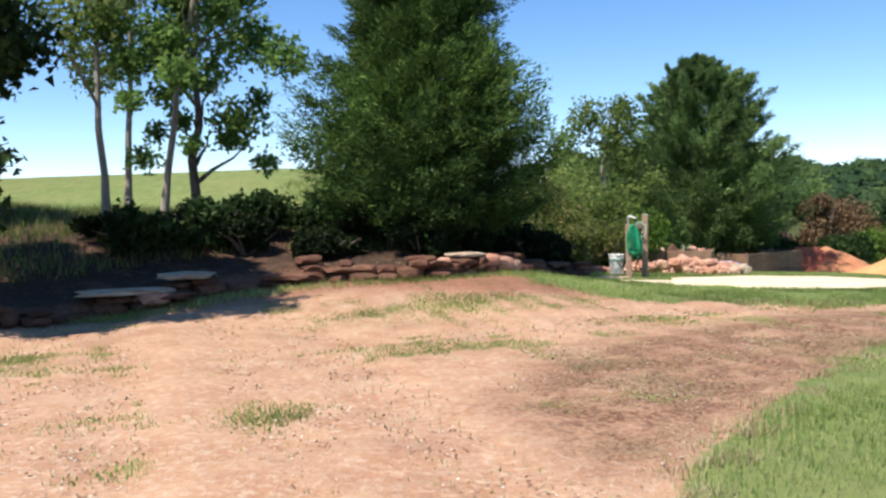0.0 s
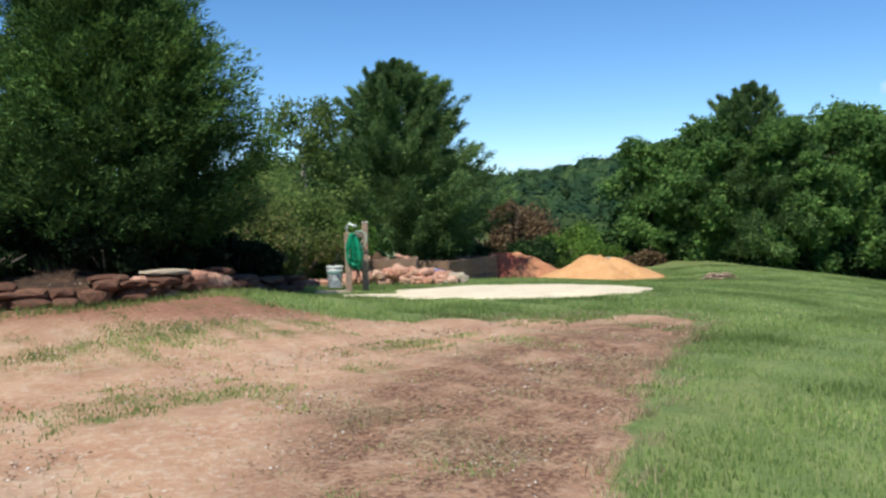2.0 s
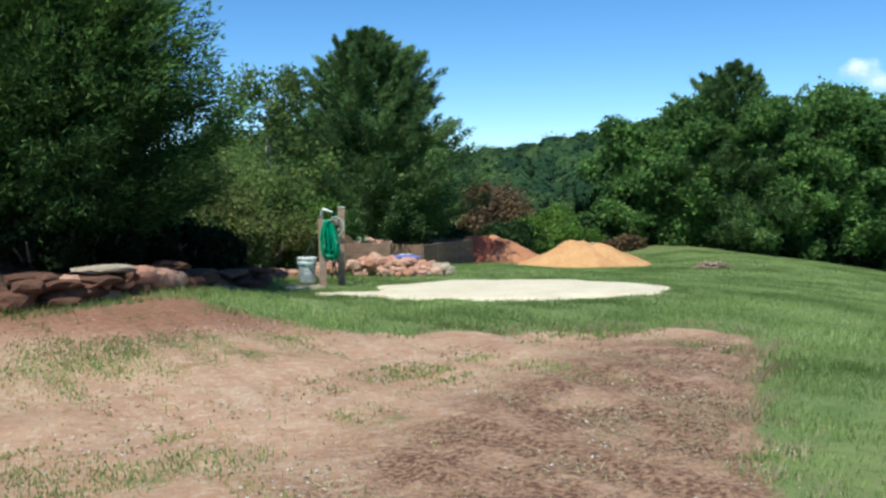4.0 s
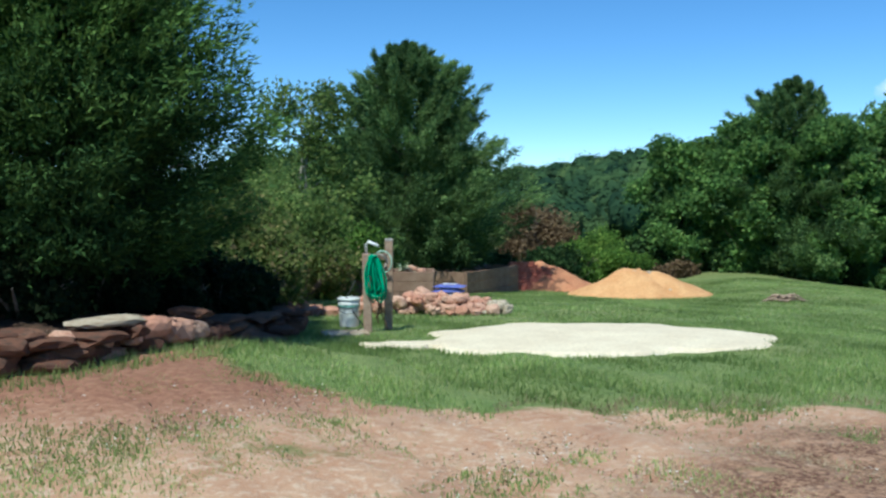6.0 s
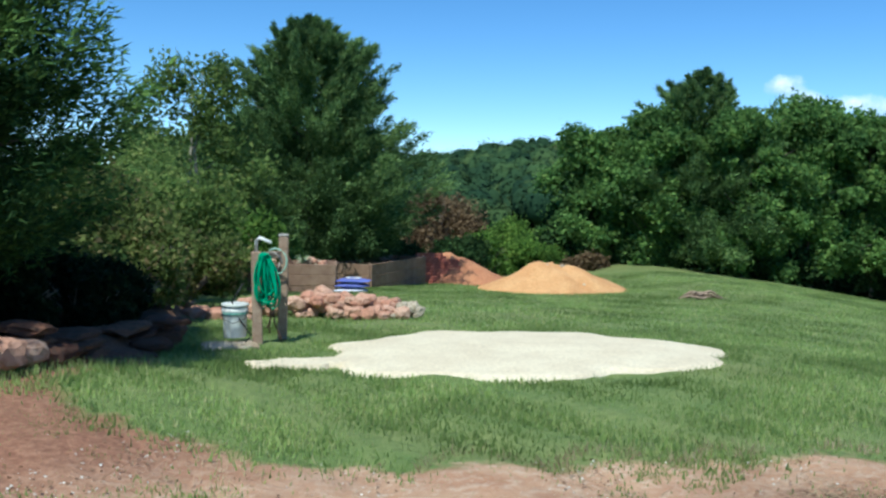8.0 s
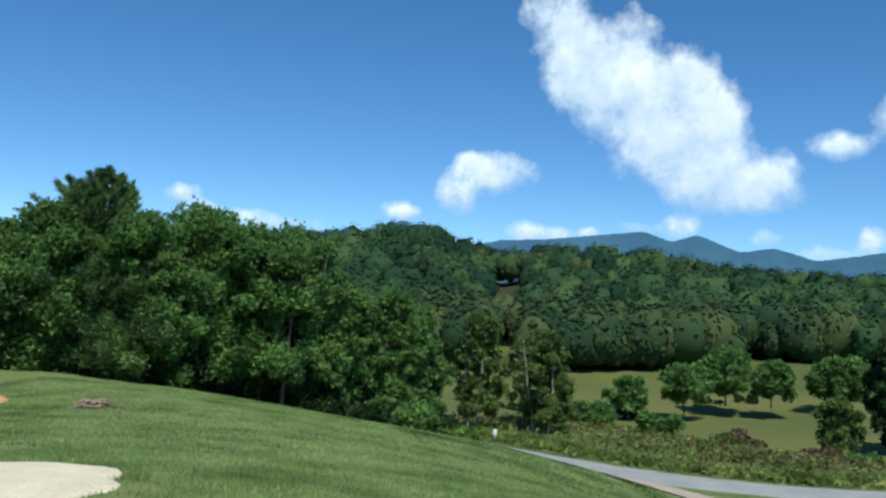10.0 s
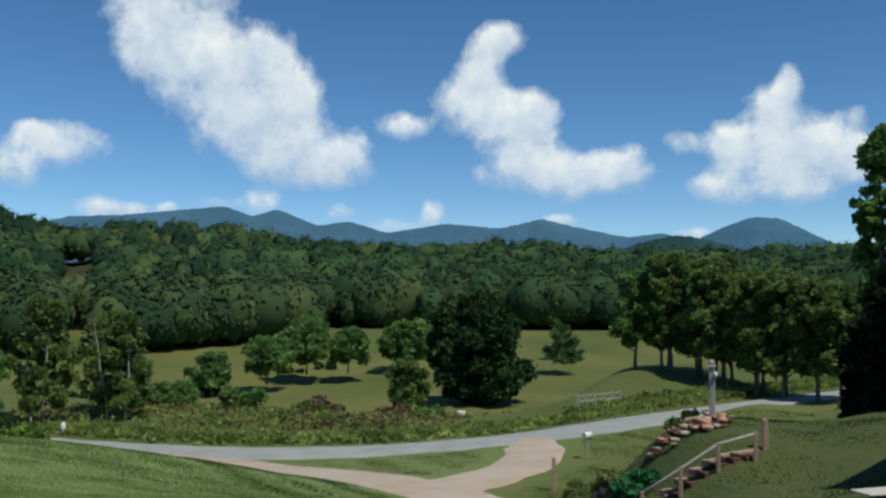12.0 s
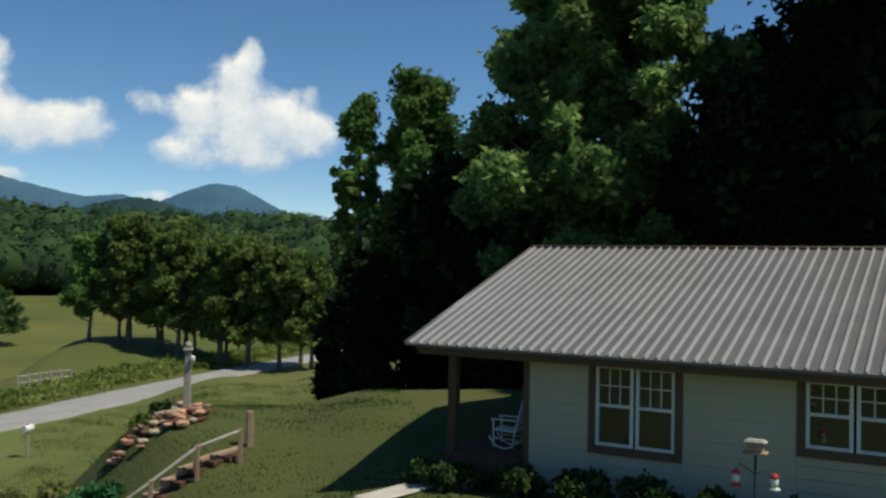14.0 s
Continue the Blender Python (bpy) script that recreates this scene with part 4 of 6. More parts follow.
def build_clouds():
    az, el = np.arange(24, 118, 0.16), np.arange(2.0, 31, 0.16)
    A, E = np.meshgrid(az, el, indexing="ij")
    r = 4200.0
    verts = np.stack([r * np.sin(np.radians(A)) * np.cos(np.radians(E)), 8.4 + r * np.cos(np.radians(A)) * np.cos(np.radians(E)), 1.7 + r * np.sin(np.radians(E))], -1).reshape(-1, 3)
    dens, lift, total = np.zeros(A.shape), np.zeros(A.shape), np.full(A.shape, 1e-3)
    for a, e, ra, re_, w in CLOUDS:
        q = np.sqrt(((A - a) / ra) ** 2 + ((E - e) / re_) ** 2)
        v = w * np.clip(1.45 - q, 0, 1)
        lift += v * ((E - e) / re_ * 0.6 - (A - a) / ra * 0.1)
        total += v
        dens = 1 - (1 - dens) * (1 - 0.72 * v)
    lift /= total
    m, n = A.shape
    i, j = np.meshgrid(np.arange(m - 1), np.arange(n - 1), indexing="ij")
    f = np.stack([i * n + j, (i + 1) * n + j, (i + 1) * n + j + 1, i * n + j + 1], -1).reshape(-1, 4)
    keep = dens.ravel()[f].max(1) > 0.02
    me = fast_mesh("backdrop_clouds", verts, f[keep], cloud_material(), True)
    for name, v in (("puff", dens), ("lift", lift)):
        at = me.attributes.new(name, "FLOAT", "POINT")
        at.data.foreach_set("value", v.ravel().astype(np.float32))
    ob = tagged(new("backdrop_clouds", me), "white heaped clouds in a blue sky", "cloud", kind="structure")
    ob.visible_shadow = False


build_clouds()


# ---- general shaping tools ----
def box_bm(w, d, h, bevel=0.01, taper=1.0):
    """A bevelled box, its base's centre at the origin."""
    bm = bmesh.new()
    bmesh.ops.create_cube(bm, size=1)
    for v in bm.verts:
        k = taper if v.co.z > 0 else 1.0
        v.co = Vector((v.co.x * w * k, v.co.y * d * k, (v.co.z + 0.5) * h))
    if bevel:
        bmesh.ops.bevel(bm, geom=bm.edges[:], offset=bevel, segments=1, affect="EDGES")
    return bm


def part(name, bm, material, parent, label="", at=None):
    me = bpy.data.meshes.new(name)
    bm.to_mesh(me)
    bm.free()
    me.materials.append(material)
    ob = new(name, me)
    ob.parent = parent
    if at is not None:
        ob.matrix_basis = at
    return tagged(ob, label)


def lathe(profile, sides=20):
    bm = bmesh.new()
    rings = [[bm.verts.new((r * math.cos(2 * math.pi * k / sides), r * math.sin(2 * math.pi * k / sides), z)) for k in range(sides)] for r, z in profile]
    for a, b in zip(rings, rings[1:]):
        for k in range(sides):
            bm.faces.new((a[k], a[(k + 1) % sides], b[(k + 1) % sides], b[k])).smooth = True
    bm.faces.new(rings[0][::-1])
    bm.faces.new(rings[-1])
    return bm


def tube_bm(points, radii, sides=8):
    v, f = tube(points, radii if isinstance(radii, list) else [radii] * len(points), sides)
    bm = bmesh.new()
    vs = [bm.verts.new(p) for p in v]
    for g in f:
        bm.faces.new([vs[i] for i in g]).smooth = len(g) == 4
    return bm


def rock_mesh(name, seed, mat, flat=1.0):
    r = random.Random(seed)
    bm = bmesh.new()
    bmesh.ops.create_icosphere(bm, subdivisions=2, radius=0.5)
    off = Vector((seed * 7.3, seed * 1.7, 3))
    for v in bm.verts:
        d = v.co.normalized()
        box = max(abs(d.x), abs(d.y), abs(d.z))
        v.co = d * (0.5 / box ** 0.75) * (0.92 + 0.24 * noise.noise(d * 2.1 + off))
        v.co.z *= flat
    me = bpy.data.meshes.new(name)
    bm.to_mesh(me)
    bm.free()
    me.materials.append(mat)
    return me


STONES = [rock_mesh("stone", k, STONE) for k in range(5)]
LEDGES = [rock_mesh("stone", 10 + k, LEDGE) for k in range(3)]
REDS = [rock_mesh("stone", 20 + k, REDSTONE) for k in range(4)]
rnd = random.Random(5)


def stone(parent, me, x, y, z, sx, sy, sz, turn, tilt=0.0, label=""):
    ob = new("stone", me)
    ob.parent = parent
    ob.matrix_basis = pose(x, y, z, tilt, tilt * 0.6, turn) @ Matrix.Diagonal((sx, sy, sz, 1))
    return tagged(ob, label)


def stone_edging():
    wall = tagged(new("stone_edging"), "low dry-laid edging of rough reddish fieldstones along a clay bank", "stone wall")
    line = [Vector((*p, 0)) for p in STONE_LINE]
    for a, b in zip(line[1:], line[2:]):
        t = (b - a).normalized()
        ang = math.degrees(math.atan2(t.y, t.x))
        s = 0.0
        while s < (b - a).length:
            w = rnd.uniform(0.22, 0.80)
            p = a + t * (s + w / 2)
            side_ = Vector((-t.y, t.x, 0))
            h = rnd.uniform(0.11, 0.24)
            g = float(height(p.x - side_.x * 0.1, p.y - side_.y * 0.1))
            q = p + side_ * rnd.uniform(0.0, 0.16)
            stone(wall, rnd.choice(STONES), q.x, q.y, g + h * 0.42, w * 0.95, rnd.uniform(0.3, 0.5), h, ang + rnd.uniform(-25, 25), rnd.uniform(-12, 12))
            for _ in range(rnd.choice((0, 1, 1, 2))):
                w2 = w * rnd.uniform(0.8, 1.3)
                h2 = rnd.uniform(0.08, 0.17)
                q = p + side_ * rnd.uniform(-0.05, 0.32) + t * rnd.uniform(-0.15, 0.15)
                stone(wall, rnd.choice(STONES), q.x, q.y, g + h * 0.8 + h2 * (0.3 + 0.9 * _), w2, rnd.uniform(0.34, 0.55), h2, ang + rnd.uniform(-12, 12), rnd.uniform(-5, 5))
            s += w * 0.93
    g = float(height(-5.1, 14.0))
    for x, y, dz, sx, sy, sz, me in [(-5.22, 13.72, 0.06, 0.95, 0.4, 0.09, REDS[3]), (-5.10, 14.0, 0.33, 0.90, 0.4, 0.08, LEDGES[1]), (-5.30, 13.5, 0.20, 0.13, 0.3, 0.24, REDS[0]), (-5.12, 13.9, 0.19, 0.10, 0.3, 0.22, REDS[2]), (-4.95, 14.15, 0.20, 0.15, 0.3, 0.24, REDS[1]),
                                     (-4.86, 14.4, 0.22, 0.40, 0.34, 0.24, REDS[2]), (-4.75, 14.75, 0.16, 0.44, 0.36, 0.26, REDS[3]), (-4.66, 15.1, 0.14, 0.36, 0.3, 0.22, REDS[0]), (-4.82, 14.5, 0.27, 0.22, 0.2, 0.14, REDS[1]),
                                     (-8.55, 9.9, 0.30, 1.4, 0.4, 0.10, LEDGES[2]), (-8.3, 10.9, 0.36, 0.9, 0.5, 0.12, LEDGES[0]), (-8.35, 10.2, 0.16, 0.5, 0.4, 0.2, REDS[1])]:
        stone(wall, me, x, y, float(height(x + 0.25, y - 0.1)) + dz, sx, sy, sz, 68 if x > -6 else 70, 2)


stone_edging()


def rubble():
    heap = tagged(new("rubble_heap"), "loose heap of broken pinkish-red stones on the grass", "stones")
    for k in range(190):
        u = rnd.random()
        x = -3.7 + 2.5 * u + rnd.gauss(0, 0.12)
        y = 21.2 + 0.9 * rnd.random() + (0.3 if u < 0.5 else 0)
        s = rnd.uniform(0.09, 0.30)
        lift = rnd.random() ** 1.5 * 0.30 * (1 - abs(u - 0.45))
        stone(heap, rnd.choice(REDS if u < 0.93 else LEDGES), x, y, float(height(x, y)) + s * 0.25 + lift, s, s * rnd.uniform(0.7, 1.1), s * rnd.uniform(0.5, 0.8), rnd.uniform(0, 360), rnd.uniform(-25, 25))
    for k in range(14):
        x, y, s = -4.5 + 0.9 * rnd.random(), 21.0 + 0.8 * rnd.random(), rnd.uniform(0.15, 0.35)
        stone(heap, rnd.choice(REDS), x, y, float(height(x, y)) + s * 0.2, s, s, s * 0.6, rnd.uniform(0, 360))


rubble()


def mound(name, x, y, rx, ry, h, mat, label, category, turn=0, rough=0.12, power=1.0, edge=0.14):
    n, m = 72, 26
    verts = [(x, y, float(height(x, y)) + h)]
    c, s = math.cos(radians(turn)), math.sin(radians(turn))
    for i in range(1, m + 1):
        for j in range(n):
            a = 2 * math.pi * j / n
            k = i / m
            w = 1 + edge * (math.sin(2 * a + 1) * 0.5 + math.sin(3 * a + 2.2) * 0.4 + 0.35 * math.sin(7 * a) + 0.2 * math.sin(13 * a + 1))
            u, v = rx * k * w * math.cos(a), ry * k * w * math.sin(a)
            px, py = x + u * c - v * s, y + u * s + v * c
            z = h * (1 - k ** power) ** (1.0 if power < 1.5 else 0.7)
            z += rough * h * noise.noise(Vector((px * 1.4, py * 1.4, 0))) * (1 - k) * 2 + 0.25 * rough * h * noise.noise(Vector((px * 5, py * 5, 1))) * (1 - k)
            verts.append((px, py, float(height(px, py)) + max(0.0, z) + (0.035 if k < 1 else -0.03)))
    faces = [(0, 1 + j, 1 + (j + 1) % n) for j in range(n)]
    for i in range(m - 1):
        for j in range(n):
            a, b = 1 + i * n + j, 1 + i * n + (j + 1) % n
            faces.append((a, a + n, b + n, b))
    return make(name, verts, faces, mat, label, category, smooth=True)


mound("sand_patch", -0.16, 17.6, 2.12, 1.85, 0.05, SAND, "broad flat patch of pale cream sand spread on the lawn", "sand", 0, 0.3, 2.0, 0.16)
mound("sand_spill", -2.45, 16.75, 0.62, 0.28, 0.015, SAND, "thin spill of greyish sand at the patch's end", "sand", 15, 0.2, 2.0, 0.3)
mound("clay_mound", 3.7, 34.6, 2.25, 1.4, 0.95, CLAYPILE, "heap of orange clay soil on the grass", "soil", 3, 0.13, 1.15, 0.08)
mound("clay_bank", 1.0, 39.4, 2.3, 1.5, 1.02, REDCLAY, "low slope of red clay beside the red blocks", "soil", -10, 0.12, 1.2, 0.10)
for k in range(26):
    a, d = rnd.uniform(0, 6.28), rnd.uniform(0.1, 0.9)
    x, y, s = 3.7 + 2.0 * d * math.cos(a), 34.6 + 1.2 * d * math.sin(a), rnd.uniform(0.06, 0.2)
    ob = tagged(new("clay_clod", LEDGES[k % 3]), "small pale clod on the orange clay heap", "clod", "clods on the clay heap")
    ob.matrix_basis = pose(x, y, float(height(x, y)) + 0.95 * (1 - d) + 0.01, 0, 0, k * 40) @ Matrix.Diagonal((s, s, s * 0.7, 1))


# ---- hose stand ----
def hose_stand():
    st = tagged(new("hose_stand"), "two rough wooden posts with a coiled green garden hose", "hose stand")
    st.location = (-3.02, 18.25, -0.06)
    part("post", box_bm(0.115, 0.115, 1.24, 0.012), POSTWOOD, st, at=pose(0.11, 0.25, 0, 0, 0.5, 4))
    part("post_cap", box_bm(0.125, 0.125, 0.03, 0.008, 0.9), GREYWOOD, st, "pale grey post top", pose(0.12, 0.25, 1.24, 0, 0, 4))
    part("post", box_bm(0.115, 0.115, 1.08, 0.012), POSTWOOD, st, at=pose(-0.14, -0.12, 0, 0, -1.0, 8))
    part("rail", box_bm(0.42, 0.045, 0.09, 0.006), POSTWOOD, st, at=pose(-0.02, 0.06, 0.98, 0, 0, 55))
    part("hanger", tube_bm([(0.13 * math.cos(a), 0.02 * a, 0.13 * math.sin(a)) for a in np.linspace(0, 6.28, 19)], 0.012), GREYWOOD, st, at=pose(0.0, 0.0, 0.93, 0, 0, 20))
    part("tap", tube_bm([(-0.16, -0.12, 1.06), (-0.16, -0.12, 1.20), (-0.12, -0.15, 1.24), (0.02, -0.2, 1.19)], [0.02, 0.02, 0.022, 0.018]), WHITEPAINT, st, "pale tap spout")
    for k in range(15):
        h = rnd.uniform(0.46, 0.64)
        w = rnd.uniform(0.035, 0.095)
        ox, oy = -0.07 + rnd.uniform(-0.035, 0.045), -0.24 + 0.012 * k
        swing = rnd.uniform(-0.05, 0.06)
        pts = []
        for a in np.linspace(0, 2 * math.pi, 26):
            x, z = w * math.sin(a), -h / 2 + h / 2 * math.cos(a)
            pts.append((ox + swing * (1 - math.cos(a)) + x * (1.1 - 0.55 * math.cos(a)) + 0.010 * math.sin(3 * a + k), oy + 0.02 * math.sin(2 * a + k), 1.06 + z))
        part("hose_loop", tube_bm(pts, 0.0125, 7), GREEN, st)
    # sunlight on this loop is put into its paler green
    part("loose_loop", tube_bm([(0.05 + 0.13 * math.sin(a), -0.02, 0.96 + 0.15 * math.cos(a)) for a in np.linspace(-0.6, 4.2, 22)], 0.011, 7), HOSEPALE, st, "hose end with sunlight put into its paler green")
    for k in range(4):
        x0 = -0.05 + 0.05 * k
        pts = [(x0 + 0.06 * math.sin(2.2 * s + k), -0.14 + 0.02 * k, 0.62 - 0.34 * s + 0.02 * math.sin(5 * s)) for s in np.linspace(0, 1.0 + 0.25 * k, 14)]
        part("chain", tube_bm(pts, 0.011, 5), DARKWOOD, st)
    part("cable", tube_bm([(-0.30, -0.2, 0.72), (-0.42, -0.2, 0.5), (-0.33, -0.22, 0.30), (-0.2, -0.22, 0.12), (-0.28, -0.2, 0.03)], 0.010, 5), BLACK, st)


hose_stand()


def bucket():
    b = tagged(new("bucket"), "white plastic bucket with a pale green band beside the posts", "bucket")
    b.location = (-3.42, 18.15, 0.03)
    part("pail", lathe([(0.125, 0), (0.13, 0.01), (0.135, 0.2), (0.143, 0.29), (0.155, 0.30), (0.155, 0.315), (0.145, 0.32), (0.15, 0.36)]), BUCKETWHITE, b)
    part("rim", lathe([(0.15, 0.355), (0.16, 0.36), (0.16, 0.385), (0.15, 0.39)]), BUCKETWHITE, b)
    part("band", lathe([(0.146, 0.265), (0.151, 0.268), (0.151, 0.295), (0.146, 0.298)]), plain("pale_green", (0.25, 0.5, 0.4), (0.32, 0.58, 0.47), 4, 0.5), b, "pale green band")
    part("handle", tube_bm([(-0.155, 0, 0.33), (-0.12, -0.12, 0.22), (0, -0.18, 0.18), (0.12, -0.12, 0.22), (0.155, 0, 0.33)], 0.005, 5), BLACK, b)
    s = tagged(new("stone_slab"), "pale flat slab under the bucket", "slab")
    s.location = (-3.45, 17.95, float(height(-3.45, 17.95)))
    part("slab", box_bm(0.62, 0.42, 0.05, 0.015), LEDGE, s, at=pose(0, 0, 0, 0, 0, 14))


bucket()


def planter(name, x, y, w, d, h, turn, label, plank=3, z=None):
    p = tagged(new(name), label, "raised bed")
    p.matrix_basis = pose(x, y, float(height(x, y)) - 0.05 if z is None else z, 0, 0, turn)
    ph = h / plank
    for k in range(plank):
        off = 0.004 * (k % 2)
        for sx, sy, pw, pd in ((0, -d / 2 - off, w, 0.06), (0, d / 2, w, 0.06), (-w / 2 - off, 0, 0.06, d - 0.062), (w / 2 + off, 0, 0.06, d - 0.062)):
            part("plank", box_bm(pw, pd, ph - 0.008, 0.008), PLANTERWOOD, p, at=pose(sx, sy, k * ph))
    for sx in (-w / 2 + 0.06, w / 2 - 0.06):
        part("stake", box_bm(0.07, 0.05, h + 0.03, 0.008), PLANTERWOOD, p, at=pose(sx, -d / 2 + 0.06, 0))
    part("soil", box_bm(w - 0.08, d - 0.08, h * 0.86, 0), DARKSOIL, p)
    return p


planter("timber_bed", -3.75, 30.9, 2.15, 1.3, 0.80, 2, "weathered timber raised bed filled with soil and stones", z=-0.92)
planter("timber_bed", -1.38, 36.35, 3.9, 1.2, 0.98, 62, "long brown timber raised bed on the lawn's edge", z=-1.42)
mound("bed_soil", -4.0, 31.0, 0.8, 0.45, 0.88, DARKSOIL, "heaped dark soil in the timber bed", "soil", 0, 0.2)
for k in range(16):
    ob = tagged(new("bed_stone", (REDS + LEDGES)[k % 7]), "broken stone lying on the raised bed's soil", "stone", "stones on the raised bed")
    s = rnd.uniform(0.12, 0.3)
    ob.matrix_basis = pose(-4.6 + 1.7 * rnd.random(), 30.6 + 0.6 * rnd.random(), -0.16 + rnd.uniform(0, 0.1), 10, 0, k * 33) @ Matrix.Diagonal((s, s * 0.8, s * 0.6, 1))


def spiky_plant(x, y, z):
    p = tagged(new("yucca_plant"), "pale spiky-leaved plant growing in the timber bed", "plant")
    p.location = (x, y, z)
    for k in range(22):
        a, e = k * 2.4, 0.35 + 0.9 * rnd.random()
        bm = bmesh.new()
        vs = []
        for s in (0, 0.35, 0.7, 1.0):
            r = 0.42 * s
            c = Vector((math.cos(a) * r * math.cos(e), math.sin(a) * r * math.cos(e), r * math.sin(e) - 0.12 * s * s))
            n = Vector((-math.sin(a), math.cos(a), 0)) * 0.028 * (1.02 - s)
            vs.append((bm.verts.new(c + n), bm.verts.new(c - n)))
        for q, r in zip(vs, vs[1:]):
            bm.faces.new((q[0], q[1], r[1], r[0]))
        part("leaf", bm, LEAFPALE, p)


LEAFPALE = leafy("yucca_leaf", (0.20, 0.30, 0.16), (0.42, 0.50, 0.32), None, 0.2)
spiky_plant(-3.5, 30.7, -0.14)


def sacks():
    for k, (dz, mat, lab) in enumerate([(0, PALEBAG, "pale printed sack at the bottom of the stack"), (0.12, BLUE, "blue and white plastic sack in the stack"), (0.24, BLUE, "blue sack slumped on top of the stack")]):
        s = tagged(new("sack"), lab, "sack", "stack of soil sacks")
        s.matrix_basis = pose(-2.28 + 0.03 * k, 30.4, float(height(-2.28, 30.4)) + dz + 0.01, 0, 0, 4 - 7 * k) @ Matrix.Diagonal((1, 1, 0.86, 1))
        bm = bmesh.new()
        bmesh.ops.create_grid(bm, x_segments=10, y_segments=7, size=0.5)
        base = list(bm.verts)
        for v in base:
            e = (1 - abs(2 * v.co.x) ** 4) * (1 - abs(2 * v.co.y) ** 4)
            v.co = Vector((v.co.x * 0.86, v.co.y * 0.52, 0.07 + 0.075 * e + 0.01 * math.sin(9 * v.co.x + k)))
        ext = bmesh.ops.extrude_face_region(bm, geom=bm.faces[:])
        for v in [g for g in ext["geom"] if isinstance(g, bmesh.types.BMVert)]:
            v.co.z = 0.14 - v.co.z if v.co.z > 0.07 else v.co.z
        bmesh.ops.recalc_face_normals(bm, faces=bm.faces[:])
        part("bag", bm, mat, s)
        part("print_band", box_bm(0.36, 0.40, 0.006, 0), BLUE if mat is PALEBAG else PALEBAG, s, "printed band", pose(0.0, 0, 0.146))


sacks()


def block_slope():
    w = tagged(new("block_slope"), "sloping retaining face of stepped dark red blocks", "retaining wall")
    bm = box_bm(0.20, 0.16, 0.11, 0.012)
    me = bpy.data.meshes.new("block")
    bm.to_mesh(me)
    bm.free()
    me.materials.append(BRICK)
    a, b = Vector((0.0, 38.0, 0)), Vector((1.45, 38.3, 0))
    g = -1.42
    for r in range(10):
        for c in range(8):
            if c > 7.5 - r * 0.10 - max(0, (r - 7)) * 1.0 and r > 7:
                continue
            p = a + (b - a) * ((c + 0.5 * (r % 2)) / 8) + Vector((-0.02, 0.085, 0)) * r
            ob = new("block", me)
            ob.parent = w
            ob.matrix_basis = pose(p.x, p.y, g + 0.105 * r - 0.04, -12, 0, 19 + rnd.uniform(-3, 3))


block_slope()


def sticks():
    w = tagged(new("stick_pile"), "small heap of dead branches on the mown slope", "branches")
    w.location = (6.87, 30.7, float(height(6.87, 30.7)))
    for k in range(16):
        a, l = rnd.uniform(-0.6, 0.6) + (math.pi if k % 2 else 0), rnd.uniform(0.3, 0.7)
        z = rnd.uniform(0.02, 0.16)
        p = [(-0.1 * math.cos(a), rnd.uniform(-0.15, 0.15), z), (0.5 * l * math.cos(a), 0.2 * math.sin(a), z + 0.06), (l * math.cos(a), l * 0.5 * math.sin(a), 0.03)]
        part("branch", tube_bm(p, [0.035, 0.025, 0.012], 5), POSTWOOD, w)


sticks()

# ---- the house ----
HX, HY, HZ = 18.00, 4.98, -0.78
HOUSE = Matrix.Translation((HX, HY, HZ)) @ Matrix.Rotation(math.atan2(-0.7529, -0.6582), 4, "Z")


def hbox(name, s0, s1, o0, o1, z0, z1, mat, parent, label="", bevel=0.006):
    """A bevelled box in the house's frame: along the front, out of it towards the lawn, up."""
    bm = box_bm(s1 - s0, o1 - o0, z1 - z0, bevel)
    return part(name, bm, mat, parent, label, Matrix.Translation(((s0 + s1) / 2, -(o0 + o1) / 2, z0)))


